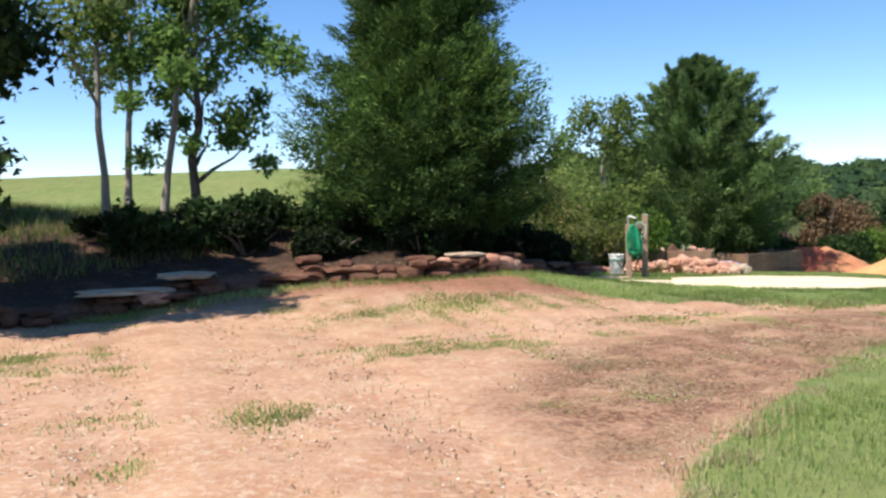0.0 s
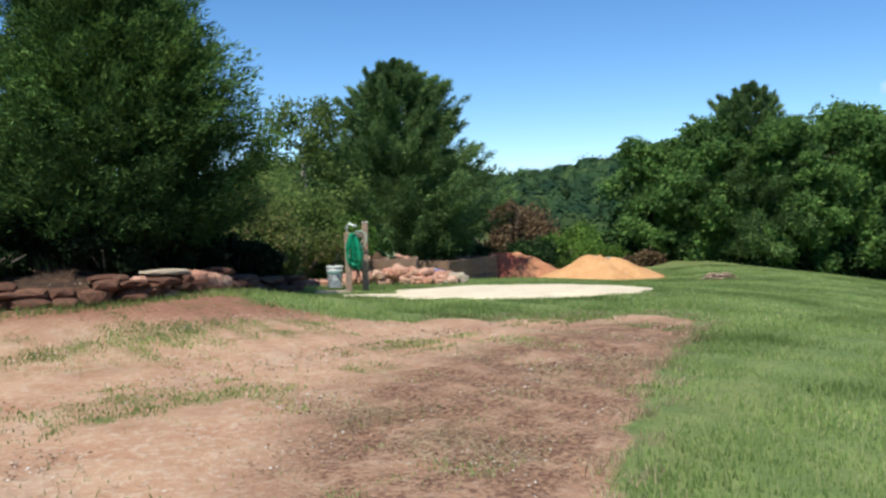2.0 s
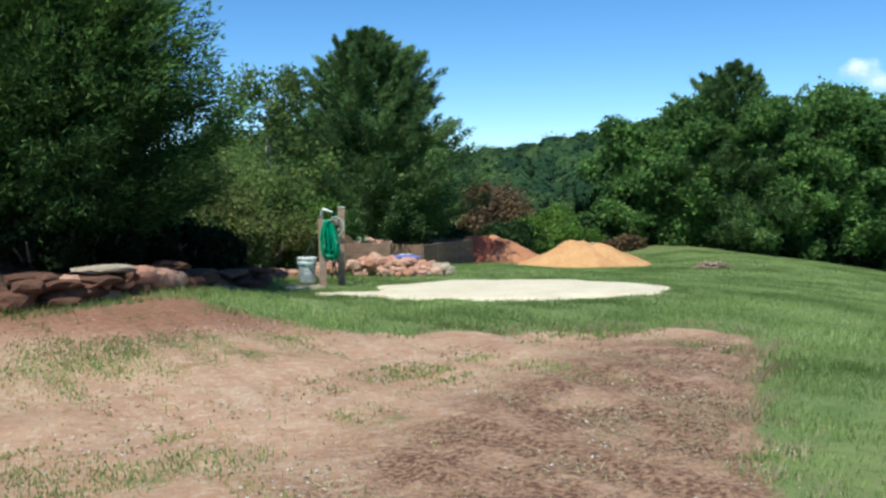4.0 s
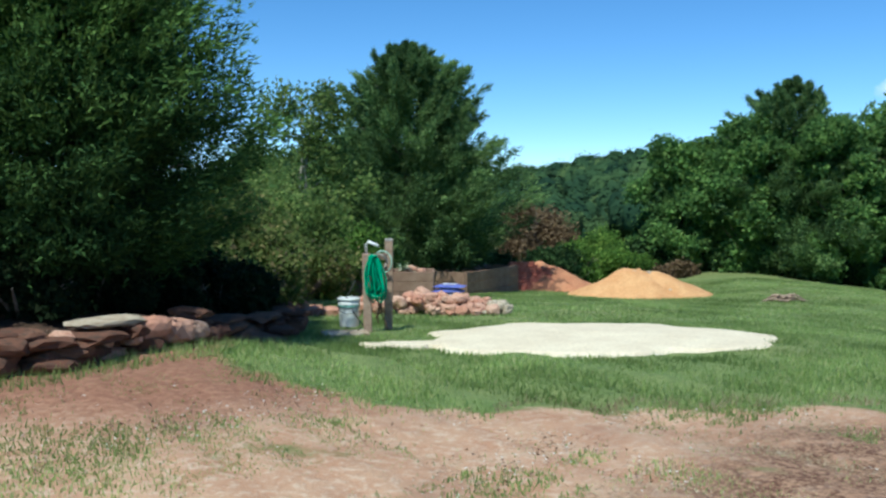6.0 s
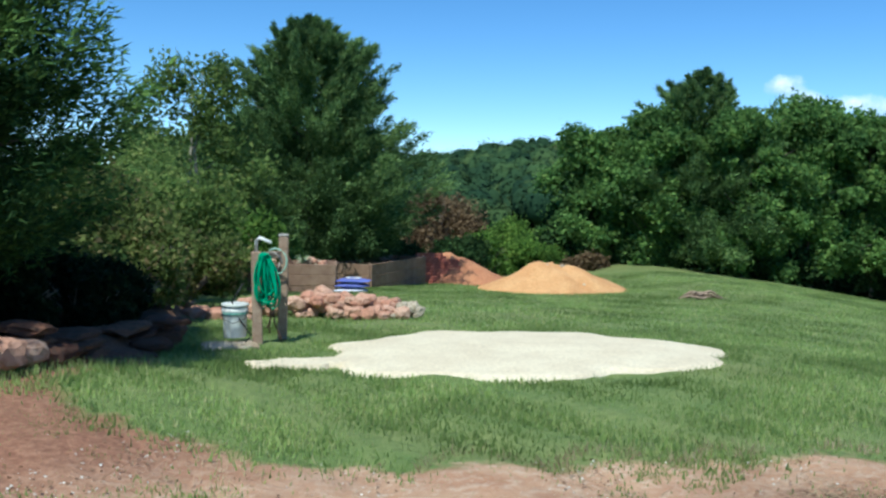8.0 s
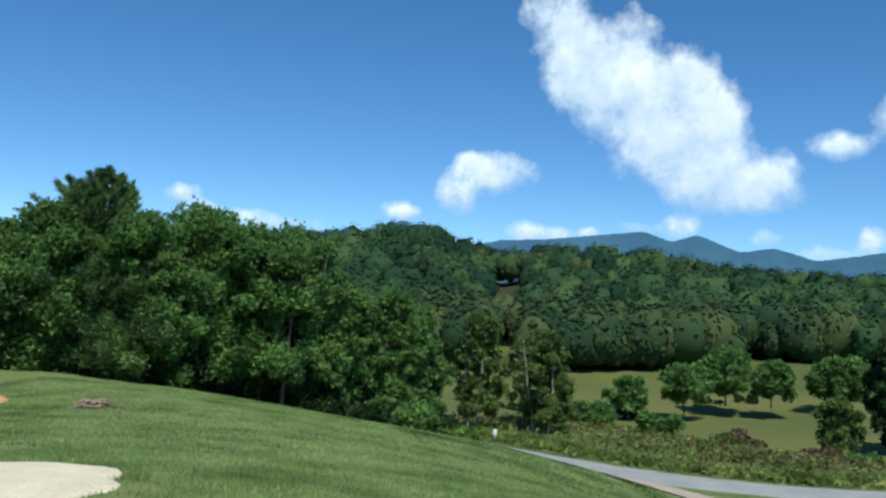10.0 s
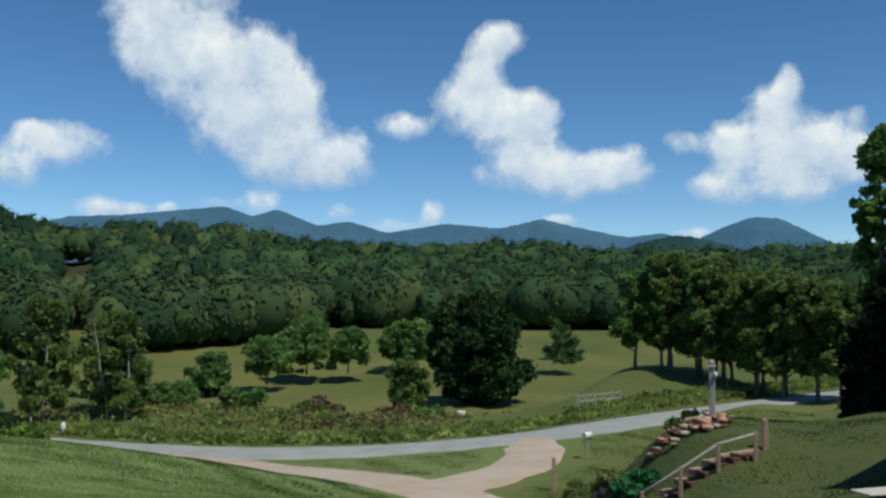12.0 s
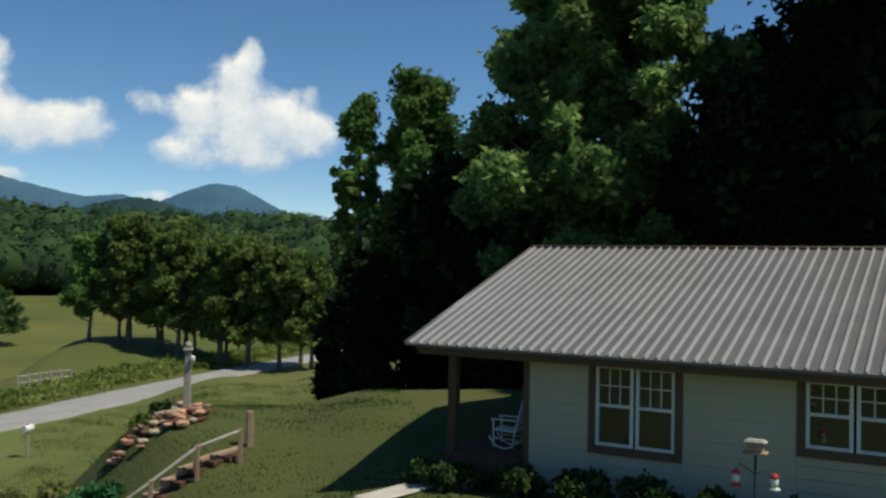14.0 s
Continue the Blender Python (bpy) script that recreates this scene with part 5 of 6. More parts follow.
def house():
    h = tagged(new("house"), "low cream-sided cottage with brown trim and a ribbed metal roof", "house")
    h.matrix_basis = HOUSE
    wins = [(1.08, 2.64, -0.16), (4.33, 5.90, 0.16), (8.3, 9.9, 0.16)]
    zt, end = 1.34, 11.5
    xs = [0.0]
    wall = tagged(new("wall"), "")
    wall.parent = h
    edges = [0.0] + [v for w in wins for v in w[:2]] + [end]
    for k in range(0, len(edges), 2):
        z = -1.3
        n = 0
        while z < 1.36:
            hbox("board", edges[k], edges[k + 1], -0.16, 0.0 + 0.004 * (n % 2), z, min(z + 0.19, 1.38) - 0.002, SIDING, wall, bevel=0.002)
            z += 0.19
            n += 1
    for a, b, zb in wins:
        z = -1.3
        while z < zb - 0.19:
            hbox("board", a, b, -0.16, 0.002, z, z + 0.186, SIDING, wall, bevel=0.004)
            z += 0.19
        hbox("board", a, b, -0.16, 0.0, z, zb - 0.004, SIDING, wall, bevel=0.004)
        hbox("board", a, b, -0.16, 0.0, zt + 0.004, 1.38, SIDING, wall, bevel=0.002)
    hbox("end_wall", -0.12, 0.0, -9.0, 0.0, -1.3, 1.4, TRIM, h, "brown corner and end wall of the porch")
    hbox("back_wall", -0.0, end, -9.2, -9.0, -1.3, 1.4, SIDING, h)
    hbox("end_wall", end, end + 0.2, -9.2, 0.0, -1.3, 1.4, SIDING, h)
    for a, b, zb in wins:
        w = tagged(new("window"), "double sash window with white frames and brown surround")
        w.parent = h
        m = (a + b) / 2
        hbox("surround", a, a + 0.12, -0.1, 0.035, zb, zt, TRIM, w)
        hbox("surround", b - 0.12, b, -0.1, 0.035, zb, zt, TRIM, w)
        hbox("surround", a + 0.12, b - 0.12, -0.1, 0.035, zt - 0.06, zt, TRIM, w)
        hbox("sill", a + 0.12, b - 0.12, -0.1, 0.05, zb, zb + 0.13, TRIM, w)
        z0, z1 = zb + 0.13, zt - 0.06
        zm = (z0 + z1) / 2
        for c0, c1 in ((a + 0.12, m - 0.02), (m + 0.02, b - 0.12)):
            hbox("stile", c0, c0 + 0.055, -0.05, 0.012, z0, z1, WHITEPAINT, w)
            hbox("stile", c1 - 0.055, c1, -0.05, 0.012, z0, z1, WHITEPAINT, w)
            for zr in (z0, zm - 0.02, z1 - 0.045):
                hbox("rail", c0 + 0.055, c1 - 0.055, -0.05, 0.008, zr, zr + 0.05, WHITEPAINT, w)
            hbox("pane", c0 + 0.055, c1 - 0.055, -0.045, -0.03, z0 + 0.05, zm - 0.02, GLASS, w, bevel=0)
            hbox("pane", c0 + 0.055, c1 - 0.055, -0.045, -0.03, zm + 0.03, z1 - 0.045, GLASS, w, bevel=0)
            g = (c1 - c0 - 0.11) / 3
            for q in (1, 2):
                hbox("muntin", c0 + 0.055 + g * q - 0.009, c0 + 0.055 + g * q + 0.009, -0.028, -0.018, zm + 0.03, z1 - 0.045, WHITEPAINT, w, bevel=0.002)
            hbox("muntin", c0 + 0.055, c1 - 0.055, -0.027, -0.019, (zm + z1) / 2 - 0.009, (zm + z1) / 2 + 0.009, WHITEPAINT, w, bevel=0.002)
    hbox("soffit", -1.95, end + 0.3, -9.6, 0.42, 1.38, 1.43, DARKWOOD, h)
    hbox("fascia", -1.98, end + 0.3, 0.42, 0.46, 1.30, 1.46, TRIM, h)
    hbox("gutter", -1.98, end + 0.3, 0.462, 0.53, 1.38, 1.45, DARKWOOD, h)
    e0, e1, ze, zr, of, ob_ = -2.2, end + 0.4, 1.48, 3.34, 0.56, -4.72
    bm = bmesh.new()
    fv = [bm.verts.new(p) for p in [(e0, -of, ze), (e1, -of, ze), (e1, -ob_, zr), (e0, -ob_, zr), (e1, 9.76, ze), (e0, 9.76, ze)]]
    bm.faces.new(fv[:4])
    bm.faces.new((fv[3], fv[2], fv[4], fv[5]))
    ext = bmesh.ops.extrude_face_region(bm, geom=bm.faces[:])
    for v in [g for g in ext["geom"] if isinstance(g, bmesh.types.BMVert)]:
        v.co.z -= 0.04
    bmesh.ops.recalc_face_normals(bm, faces=bm.faces[:])
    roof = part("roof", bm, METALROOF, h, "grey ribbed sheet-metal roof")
    gb = bmesh.new()
    tri = [gb.verts.new(p) for p in [(-0.06, 0.0, 1.40), (-0.06, 9.1, 1.40), (-0.06, 4.6, 3.20)]]
    gb.faces.new(tri)
    ext = bmesh.ops.extrude_face_region(gb, geom=gb.faces[:])
    for v in [g for g in ext["geom"] if isinstance(g, bmesh.types.BMVert)]:
        v.co.x -= 0.08
    bmesh.ops.recalc_face_normals(gb, faces=gb.faces[:])
    part("gable", gb, TRIM, h, "brown gable end")
    k = 0
    x = e0 + 0.1
    while x < e1:
        top = 1.0
        a, b = Vector((x, -of, ze)), Vector((x, -of + (-ob_ + of) * top, ze + (zr - ze) * top))
        d = (b - a)
        L = d.length
        rb = bmesh.new()
        pr = [(-0.024, 0), (-0.013, 0.042), (0.013, 0.042), (0.028, 0)]
        n = Vector((0, -d.z, d.y)).normalized()
        ra = [rb.verts.new(a + Vector((px, 0, 0)) + n * pz) for px, pz in pr]
        rc = [rb.verts.new(b + Vector((px, 0, 0)) + n * pz) for px, pz in pr]
        for q in range(3):
            rb.faces.new((ra[q], ra[q + 1], rc[q + 1], rc[q]))
        rb.faces.new(ra[::-1])
        rb.faces.new(rc)
        bmesh.ops.recalc_face_normals(rb, faces=rb.faces[:])
        part("rib", rb, SUNLITRIB, roof, "rib with caught sunlight put into its paler colour")
        x += 0.195
        k += 1
    part("ridge_cap", tube_bm([(e0, -ob_, zr + 0.01), (e1, -ob_, zr + 0.01)], 0.05, 6), TRIM, h, "brown ridge cap")
    part("rake_trim", tube_bm([(e0, -of, ze), (e0, -ob_, zr)], 0.035, 6), METALROOF, h)
    hbox("porch_post", -1.49, -1.33, 0.06, 0.22, -1.1, 1.38, DARKWOOD, h)
    hbox("porch_post", -1.49, -1.33, -8.9, -8.74, -1.1, 1.38, DARKWOOD, h)
    hbox("porch_floor", -1.7, -0.12, -9.0, 0.25, -1.0, -0.42, DARKSOIL, h, "dark porch floor")
    return h


house()


def rocking_chair():
    c = tagged(new("rocking_chair"), "white wooden rocking chair on the porch", "chair")
    c.matrix_basis = HOUSE @ pose(-0.62, 0.45, -0.355, 0, 0, 188) @ Matrix.Diagonal((0.82, 0.82, 0.82, 1))
    for sy in (-0.27, 0.27):
        part("rocker", tube_bm([(0.42 * math.sin(a) * 1.0, sy, 0.62 - 0.60 * math.cos(a) * 1.0) for a in np.linspace(-0.85, 0.95, 12)], 0.018, 6), WHITEPAINT, c)
        part("leg", tube_bm([(0.23, sy, 0.04), (0.25, sy, 0.62)], 0.018, 6), WHITEPAINT, c)
        part("leg", tube_bm([(-0.20, sy, 0.04), (-0.24, sy, 0.42), (-0.42, sy, 1.08)], 0.018, 6), WHITEPAINT, c)
        part("armrest", box_bm(0.56, 0.09, 0.025, 0.008), WHITEPAINT, c, at=pose(0.02, sy, 0.62))
        part("side_rail", tube_bm([(-0.22, sy, 0.22), (0.24, sy, 0.22)], 0.011, 5), WHITEPAINT, c)
    part("seat", box_bm(0.5, 0.52, 0.03, 0.008), WHITEPAINT, c, at=pose(0.0, 0, 0.38, 0, -4, 0))
    for k in range(6):
        y = -0.21 + 0.084 * k
        part("slat", box_bm(0.016, 0.045, 0.62, 0.004), WHITEPAINT, c, at=pose(-0.245, y, 0.43, 0, -15, 0))
    for z, x in ((0.45, -0.25), (1.03, -0.40)):
        part("back_rail", box_bm(0.022, 0.54, 0.07, 0.005), WHITEPAINT, c, at=pose(x, 0, z, 0, -15, 0))
    part("front_rung", tube_bm([(0.24, -0.27, 0.2), (0.24, 0.27, 0.2)], 0.012, 5), WHITEPAINT, c)


rocking_chair()


def at_house(s, o, z=None):
    p = HOUSE @ Vector((s, -o, 0))
    return (p.x, p.y, float(height(p.x, p.y)) if z is None else z)


def feeders():
    x, y, z = at_house(4.15, 2.0)
    f = tagged(new("bird_feeder_stand"), "black pole stand with a wooden bird feeder and hanging nectar feeders", "bird feeder")
    f.matrix_basis = Matrix.Translation((x, y, HZ)) @ Matrix.Rotation(math.atan2(-0.7529, -0.6582), 4, "Z")
    part("pole", tube_bm([(0, 0, z - HZ - 0.1), (0, 0, 0.50)], 0.016, 8), BLACK, f)
    part("arm", tube_bm([(-0.24, 0, 0.28), (-0.2, 0, 0.35), (0, 0, 0.24), (0.2, 0, 0.35), (0.24, 0, 0.30)], 0.009, 6), BLACK, f)
    part("feeder_tray", box_bm(0.30, 0.2, 0.03, 0.006), POSTWOOD, f, at=pose(0, 0, 0.50))
    part("feeder_box", box_bm(0.2, 0.14, 0.12, 0.006), POSTWOOD, f, at=pose(0, 0, 0.53))
    part("feeder_roof", box_bm(0.30, 0.2, 0.035, 0.008, 0.7), GREYWOOD, f, at=pose(0, 0, 0.65))
    for sx in (-0.24, 0.24):
        part("bottle", lathe([(0.03, -0.12), (0.05, -0.10), (0.05, -0.02), (0.02, 0.0)], 12), BUCKETWHITE, f, at=pose(sx, 0, 0.22))
        part("feeder_cap", lathe([(0.055, 0), (0.06, 0.02), (0.02, 0.05)], 12), REDPLASTIC, f, "red plastic cap", pose(sx, 0, 0.22))
        part("feeder_base", lathe([(0.07, -0.16), (0.075, -0.14), (0.03, -0.12)], 12), BUCKETWHITE if sx > 0 else REDPLASTIC, f, at=pose(sx, 0, 0.22))


feeders()
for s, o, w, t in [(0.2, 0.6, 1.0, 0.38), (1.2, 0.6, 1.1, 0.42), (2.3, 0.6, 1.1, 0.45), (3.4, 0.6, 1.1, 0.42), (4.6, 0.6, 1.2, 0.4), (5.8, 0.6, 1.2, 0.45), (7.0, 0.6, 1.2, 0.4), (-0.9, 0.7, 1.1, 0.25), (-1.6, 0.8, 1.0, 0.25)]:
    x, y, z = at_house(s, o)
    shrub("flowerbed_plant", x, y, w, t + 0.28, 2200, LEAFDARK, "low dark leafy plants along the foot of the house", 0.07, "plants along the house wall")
x, y, z = at_house(-1.2, 1.4)
slab = tagged(new("stepping_slab"), "pale flat paving slab in the shaded grass", "slab")
slab.matrix_basis = pose(x, y, z, 0, 0, 10)
part("slab", box_bm(2.4, 0.5, 0.05, 0.02), CONCRETE, slab, at=pose(0.6, 0, 0, 0, 0, -60))

# trees behind the house
broadleaf("pine_tree", 35.4, 4.1, 12.3, 1.9, 46000, LEAF, "tall ragged pine-like tree behind the cottage", 0.16, 0.14, 46, BARK, "trees behind the cottage", z=-2.6, gap=0.36)
broadleaf("pine_tree", 35.9, 6.3, 11.6, 1.25, 17000, LEAF, "slender ragged tree with gaps between its branches", 0.20, 0.13, 34, BARK, "trees behind the cottage", z=-2.6, gap=0.34)
# the crowns from here on carry their sun and shade in the leaf colour
broadleaf("shade_tree", 30.9, -1.1, 16.0, 4.9, 150000, LEAFSUN, "large shade tree rising behind the cottage, sunlight put into its leaf colour", 0.2, 0.19, 90, BARK, "trees behind the cottage", z=-2.4, gap=0.215)
broadleaf("shade_tree", 34.3, 1.0, 9.2, 4.6, 44000, LEAFSHADE, "tree behind the cottage with deep shade put into its leaf colour", 0.04, 0.30, 40, BARK, "trees behind the cottage", z=-2.6, gap=0.30)
broadleaf("shade_tree", 34.9, 5.8, 5.2, 2.2, 14000, LEAFSHADE, "undergrowth tree beside the lane, deep shade put into its leaf colour", 0.03, 0.26, 24, BARK, "trees behind the cottage", z=-2.6, gap=0.34)
broadleaf("shade_tree", 24.8, -7.9, 17.4, 5.6, 120000, LEAFSHADE, "tall tree close behind the cottage, deep shade put into its leaf colour", 0.08, 0.22, 70, BARK, "trees behind the cottage", z=-1.5, gap=0.28)
broadleaf("shade_tree", 28.0, -10.8, 15.4, 6.0, 70000, LEAFSHADE, "tall tree close behind the cottage, deep shade put into its leaf colour", 0.08, 0.28, 60, BARK, "trees behind the cottage", z=-1.5, gap=0.28)

broadleaf("shade_tree", 29.6, -5.6, 8.6, 4.0, 30000, LEAFSHADE, "tree behind the cottage with deep shade put into its leaf colour", 0.04, 0.26, 40, BARK, "trees behind the cottage", z=-2.4, gap=0.30)


# ---- the garden steps, posts and mailbox ----
def lamp_pole():
    g = float(height(25.5, 11.3))
    p = tagged(new("garden_pole"), "grey square wooden pole with a small lantern", "pole")
    p.location = (25.5, 11.3, g)
    part("shaft", box_bm(0.17, 0.17, 1.62, 0.012, 0.86), GREYWOOD, p, at=pose(0, 0, -0.05))
    part("foot", box_bm(0.24, 0.24, 0.18, 0.02, 0.8), GREYWOOD, p)
    part("cap", box_bm(0.24, 0.24, 0.06, 0.012, 0.8), GREYWOOD, p, at=pose(0, 0, 1.57))
    part("finial", lathe([(0.08, 1.62), (0.09, 1.70), (0.05, 1.76), (0.01, 1.78)], 10), GREYWOOD, p)
    part("lantern", lathe([(0.03, 0), (0.05, 0.03), (0.05, 0.12), (0.02, 0.15)], 10), WHITEPAINT, p, "small white lantern", pose(-0.12, -0.12, 1.30))
    bed = tagged(new("rock_border"), "ring of stacked flat reddish stones round the pole", "stones")
    for k in range(90):
        a, d = rnd.uniform(2.2, 6.0), rnd.uniform(0.3, 1.35)
        x, y, s = 25.2 + d * 1.25 * math.cos(a), 11.5 + d * 0.9 * math.sin(a) + 0.4, rnd.uniform(0.18, 0.42)
        stone(bed, rnd.choice(REDS + LEDGES + STONES[:2]), x, y, float(height(x, y)) + 0.05 + rnd.uniform(0, 0.16), s, s * 0.8, s * 0.32, rnd.uniform(0, 360), rnd.uniform(-8, 8))
    shrub("bush", 24.6, 12.2, 0.6, 0.45, 1500, LEAFOLIVE, "small round clipped bush among the stones", 0.06)
    shrub("bush", 25.6, 11.9, 0.6, 0.40, 1500, LEAFDARK, "small round dark bush beside the pole", 0.06)


lamp_pole()


def steps():
    st = tagged(new("garden_steps"), "timber-edged earth steps with a rail down the bank", "steps")
    a, b = Vector((22.2, 10.2, 0)), Vector((20.7, 12.6, 0))
    for k in range(9):
        p = a + (b - a) * (k / 8)
        g = float(height(p.x, p.y))
        part("tread", box_bm(0.95, 0.16, 0.15, 0.012), POSTWOOD, st, at=pose(p.x, p.y, g - 0.05, 0, 0, -32))
        part("soil_step", box_bm(0.9, 0.3, 0.10, 0.01), DARKSOIL, st, at=pose(p.x, p.y - 0.2, g - 0.06, 0, 0, -32))
    tops = []
    for k in range(4):
        p = a + (b - a) * (k / 3) + Vector((-0.42, -0.28, 0))
        g = float(height(p.x, p.y))
        part("rail_post", box_bm(0.09, 0.09, 0.80, 0.01), POSTWOOD, st, at=pose(p.x, p.y, g - 0.1))
        tops.append((p.x, p.y, g + 0.66))
    part("handrail", tube_bm(tops, 0.035, 6), GREYWOOD, st)
    shrub("bean_plant", 22.6, 12.9, 2.2, 0.7, 6000, LEAFGREENBLUE, "broad-leaved bright green plant patch beside the steps", 0.13, depth=1.6)
    for k in range(26):
        x, y, s = 24.6 + rnd.uniform(-1.6, 1.3), 14.4 + rnd.uniform(-0.3, 0.5), rnd.uniform(0.15, 0.35)
        ob = tagged(new("bank_stone", rnd.choice(REDS + LEDGES)), "rough stone set in the foot of the bank", "stone", "stones at the foot of the bank")
        ob.matrix_basis = pose(x, y, float(height(x, y)) + s * 0.2, 0, 0, k * 50) @ Matrix.Diagonal((s, s, s * 0.6, 1))


LEAFGREENBLUE = leafy("bean_leaves", (0.03, 0.12, 0.045), (0.07, 0.25, 0.10), (0.10, 0.30, 0.12), 0.3)
steps()


def fence_post(x, y, tall, lean=0.0, name="fence_post", label="short weathered wooden fence post on the lawn"):
    p = tagged(new(name), label, "post")
    p.location = (x, y, float(height(x, y)))
    part("post", box_bm(0.14, 0.14, tall, 0.012, 0.94), POSTWOOD, p, at=pose(0, 0, -0.1, 0, lean, 10))
    return p


fence_post(30.9, 17.4, 1.3, 2, label="leaning weathered post at the end of the drive")
fence_post(22.6, 9.75, 0.85, 0)
shrub("garden_plant", 13.7, 9.1, 0.5, 0.45, 900, LEAFLIGHT, "small yellow-green plant in a bare clay bed", 0.06)
for k in range(12):
    ob = tagged(new("clay_stone", REDS[k % 4]), "reddish stone lying in the garden bed", "stone", "stones of the garden bed")
    x, y, s = 13.9 + rnd.uniform(-0.7, 1.2), 9.0 + rnd.uniform(-0.6, 0.4), rnd.uniform(0.1, 0.28)
    ob.matrix_basis = pose(x, y, float(height(x, y)) + s * 0.2, 0, 0, k * 50) @ Matrix.Diagonal((s, s, s * 0.6, 1))
for k in range(14):
    shrub("bank_weed", 24.0 + 0.55 * k, 13.6 + 0.25 * k + rnd0.uniform(-0.3, 0.3), 1.2, 0.5, 1500, WEEDS, "rough weeds on the bank below the pole", 0.1, "weeds on the bank below the pole")


def mailbox():
    g = float(height(38.0, 17.9))
    m = tagged(new("mailbox"), "white metal mailbox on a post at the lane", "mailbox")
    m.location = (38.0, 17.9, g)
    part("post", box_bm(0.09, 0.09, 1.0, 0.01), GREYWOOD, m, at=pose(0, 0, -0.1))
    bm = lathe([(0.115, -0.24), (0.12, -0.235), (0.12, 0.235), (0.115, 0.24)], 16)
    part("box", bm, WHITEPAINT, m, at=pose(0, 0, 1.02, 90, 0, 70) @ Matrix.Diagonal((1, 1.15, 1, 1)))
    part("flag", box_bm(0.02, 0.1, 0.14, 0.003), REDPLASTIC, m, "red flag", pose(0.13, 0.05, 1.04))
    w = tagged(new("marker_post"), "short white marker post at the roadside", "post")
    w.location = (38.2, 47.8, float(height(38.2, 47.8)))
    part("post", lathe([(0.14, -0.1), (0.14, 0.62), (0.11, 0.70), (0.03, 0.74)], 12), BUCKETWHITE, w)


mailbox()


def pasture_fence():
    f = tagged(new("pasture_fence"), "low weathered rail fence at the edge of the pasture", "fence")
    pts = [(56.0 + 0.44 * k, 22.9 + -0.46 * k) for k in range(6)]
    for x, y in pts:
        part("post", box_bm(0.14, 0.14, 0.9, 0.01), GREYWOOD, f, at=pose(x, y, float(height(x, y)) - 0.1))
    for (x, y), (u, v) in zip(pts, pts[1:]):
        for dz in (0.35, 0.7):
            part("rail", tube_bm([(x, y, float(height(x, y)) + dz), (u, v, float(height(u, v)) + dz)], 0.05, 5), GREYWOOD, f)


pasture_fence()
t = tagged(new("water_trough"), "small white trough beneath the oak", "trough")
t.location = (108.0, 51.2, float(height(108.0, 51.2)))
part("tub", lathe([(0.5, -0.1), (0.55, 0.5), (0.5, 0.55), (0.45, 0.45)], 14), BUCKETWHITE, t)


# ---- grass, weeds and litter ----
def blades(name, count, region, tall, width, mat, label, dens=None, curl=0.4):
    x0, x1, y0, y1 = region
    n = int(count * 1.0)
    x, y = rng.uniform(x0, x1, n), rng.uniform(y0, y1, n)
    keep = dens(x, y) > rng.random(n)
    x, y = x[keep], y[keep]
    n = len(x)
    z = height(x, y) - 0.01
    g = rng.uniform(0, 2 * np.pi, n)
    h = tall * rng.uniform(0.5, 1.3, n)
    w = width * rng.uniform(0.7, 1.3, n)
    lean = curl * h * rng.uniform(0.2, 1.2, n)
    lg = rng.uniform(0, 2 * np.pi, n)
    a = np.stack([x - np.cos(g) * w, y - np.sin(g) * w, z], 1)
    b = np.stack([x + np.cos(g) * w, y + np.sin(g) * w, z], 1)
    c = np.stack([x + np.cos(lg) * lean, y + np.sin(lg) * lean, z + h], 1)
    v = np.stack([a, b, c], 1).reshape(-1, 3)
    tagged(new(name, fast_mesh(name, v, np.arange(3 * n).reshape(-1, 3), mat)), label, "grass", kind="stuff")


SANDAREA = [(-2.6, 16.4), (-1.8, 17.9), (-0.7, 18.9), (0.7, 18.9), (1.8, 18.2), (2.0, 17.1), (0.9, 15.9), (-1.0, 15.9)]


def patch(x, y):
    return np.sin(x * 1.7 + 0.6) * np.cos(y * 1.9 - 0.8) + 0.6 * np.sin(x * 3.7 - y * 2.9 + 1)


def lawn_density(x, y):
    left = from_line(x, y, BANK_LINE)
    bare = np.maximum(inset(x, y, BARE, 0.22 + 0.4 * step(y, 11.5, 13.0)), step(left, -0.75, -0.3) * (1 - step(y, 16.5, 18)))
    return (1 - bare) * (left < 0.1) * (1 - inset(x, y, SANDAREA, 0.12)) * (0.72 + 0.28 * patch(x, y))


def tuft_density(x, y):
    left = from_line(x, y, BANK_LINE)
    n = patch(x * 0.8, y * 0.8) + 0.45 * patch(x * 3.1, y * 3.1) + 0.3 * patch(x * 7.7, y * 7.3)
    return inset(x, y, BARE, 0.1) * (left < -0.1) * (step(n + 0.35 * step(y, 8, 13), 0.9, 1.7) * 0.5 + 0.9 * green(x, y) + 0.012)


blades("lawn_grass", 420000, (-5, 9, 3, 20), 0.055, 0.006, GRASSBLADE, "mown green grass beside the bare soil", lawn_density)
blades("lawn_grass", 330000, (-5, 22, 12, 42), 0.06, 0.012, GRASSBLADE, "mown green grass on the slope", lawn_density)
blades("grass_tuft", 620000, (-10, 1.5, 1, 15), 0.034, 0.0055, GRASSBLADE, "thin green tufts growing through the bare soil", tuft_density)
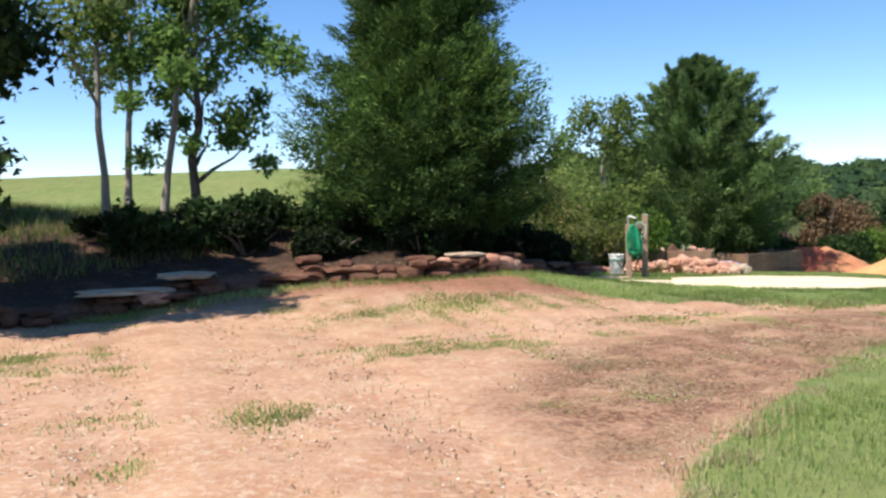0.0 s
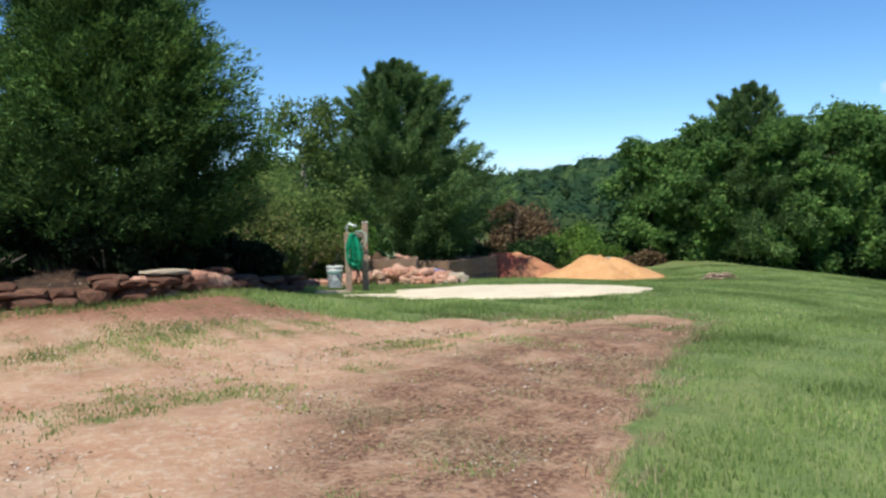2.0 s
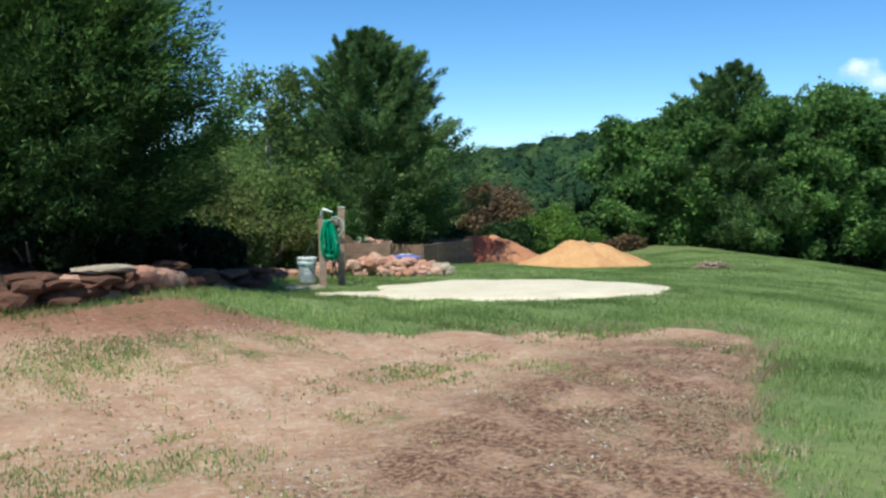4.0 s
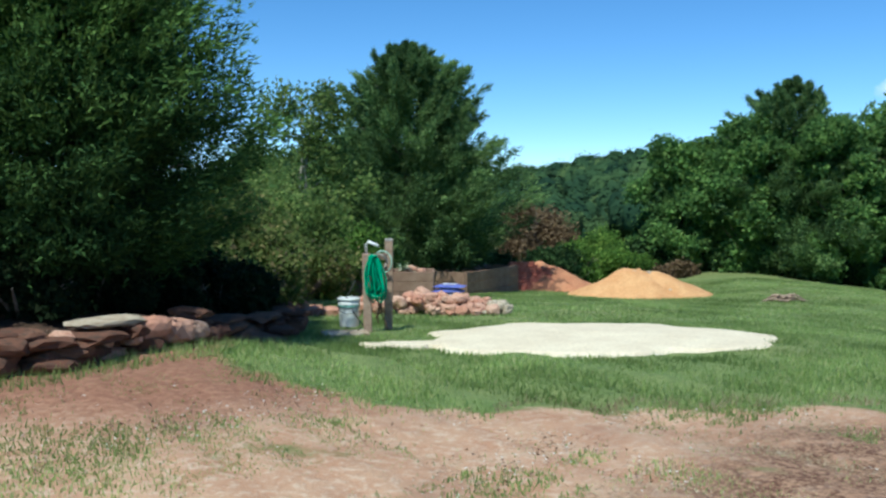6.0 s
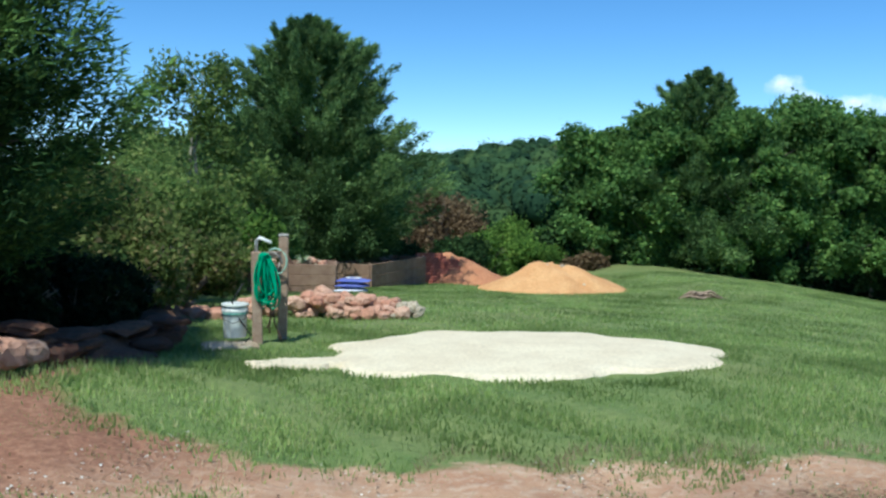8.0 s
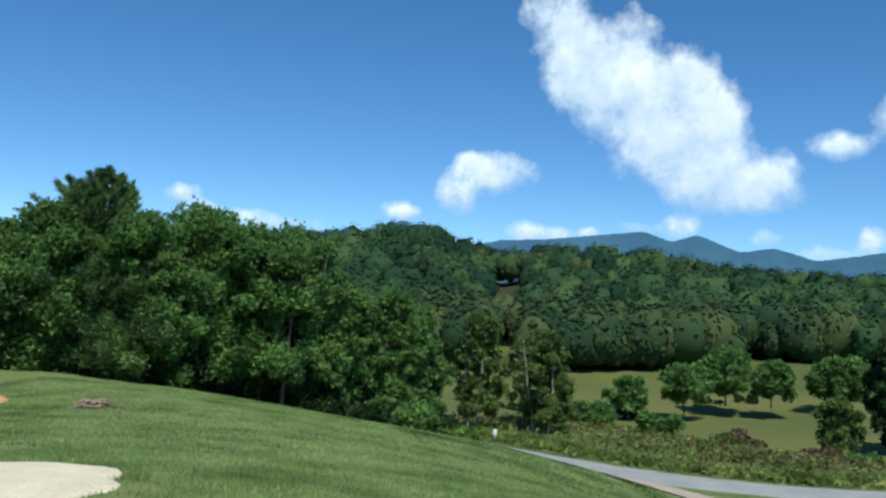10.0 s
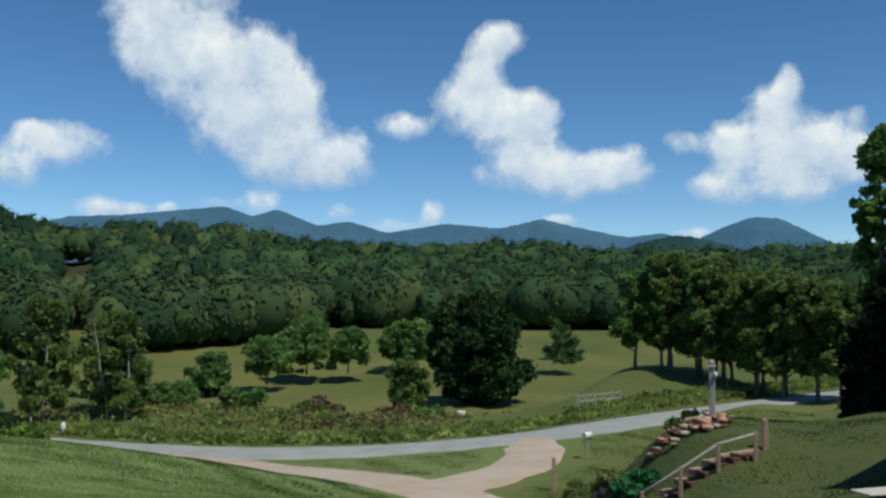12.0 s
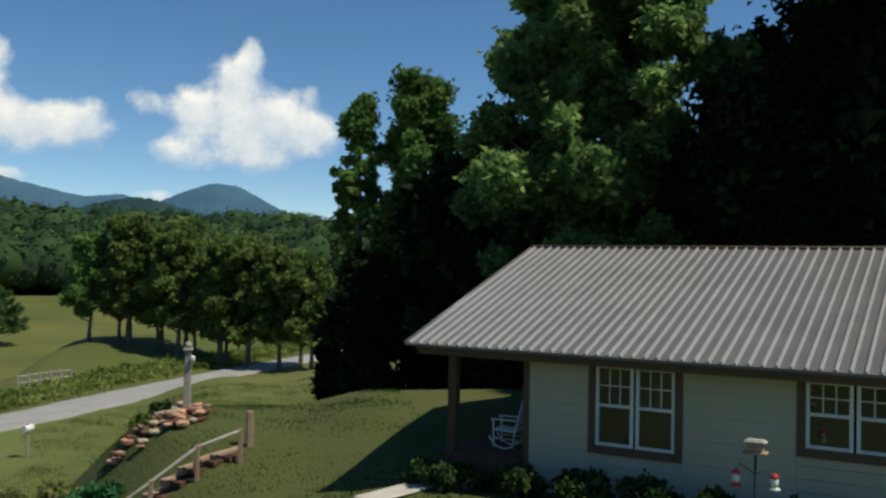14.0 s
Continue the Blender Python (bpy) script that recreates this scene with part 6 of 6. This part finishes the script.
blades("straw_litter", 300000, (-6, 2.0, 2, 14), 0.022, 0.004, STRAW, "dry straw and dead grass on the soil", lambda x, y: inset(x, y, BARE, 0.2) * (0.12 + 0.8 * inset(x, y, MULCH, 0.4)) * (0.5 + 0.5 * patch(x * 1.7, y * 1.7)), 4.0)
LANES = [ROAD_LINE, [(34.5, 40), (33.3, 34), (31.8, 28.5), (30.3, 24.0), (27.5, 19.5), (24.5, 15.5)], [(29.5, 21.5), (32.5, 20.6), (36.5, 19.8), (40.5, 21.0), (43.5, 22.0)]]


def yard_density(x, y):
    clear = np.ones(np.shape(x))
    for line in LANES:
        clear = clear * step(np.abs(from_line(x, y, line)), 2.1, 2.7)
    return clear * (0.55 + 0.45 * patch(x * 0.7, y * 0.7))


blades("yard_grass", 300000, (15, 50, 6, 34), 0.05, 0.014, YARDGRASS, "rough olive-green grass below the steps and beside the lane", yard_density)
blades("dry_tuft", 170000, (-1.6, 2.6, 1, 14.5), 0.085, 0.0035, STRAW, "upright dry straw tufts along the edge of the lawn", lambda x, y: np.clip(4 * (inset(x, y, BARE, 0.35) * (1 - inset(x, y, BARE, 0.35))), 0, 1) * step(patch(x * 4.1, y * 4.3), -0.2, 0.9) * 0.7, 0.8)
blades("tall_grass", 60000, (-10, -3.6, 9, 20), 0.09, 0.006, GRASSBLADE, "longer grass and weeds at the foot of the stones", lambda x, y: ((np.abs(from_line(x, y, BANK_LINE) + 0.35) < 0.30) * 0.8), 0.5)
blades("bank_weeds", 90000, (-18, -4.5, 8, 30), 0.22, 0.010, WEEDS, "weeds on the bank above the stones", lambda x, y: (from_line(x, y, BANK_LINE) > 1.4) * (0.35 + 0.3 * patch(x, y)), 0.6)


def chips(name, count, size, mat, label):
    x, y = rng.uniform(-9, 1.8, count), rng.uniform(1.5, 14, count)
    keep = inset(x, y, BARE, 0.15) * (0.35 + 0.5 * patch(x * 1.3 + 2, y * 1.1)) > rng.random(count)
    x, y = x[keep], y[keep]
    p = np.stack([x, y, height(x, y) + 0.006], 1)
    v, f = leaves(p, np.tile([0.0, 0.0, 1.0], (len(x), 1)), size, 0.8, 0.35, 0.6)
    tagged(new(name, fast_mesh(name, v, f, mat)), label, "gravel", kind="stuff")


chips("gravel_chips", 30000, 0.014, plain("pale_chip", (0.50, 0.45, 0.38), (0.68, 0.64, 0.58), 30, 0.9), "pale gravel chips strewn on the bare soil")
chips("leaf_litter", 30000, 0.020, plain("dark_litter", (0.14, 0.080, 0.050), (0.27, 0.16, 0.10), 30, 0.95), "dark dead leaf scraps strewn on the bare soil")
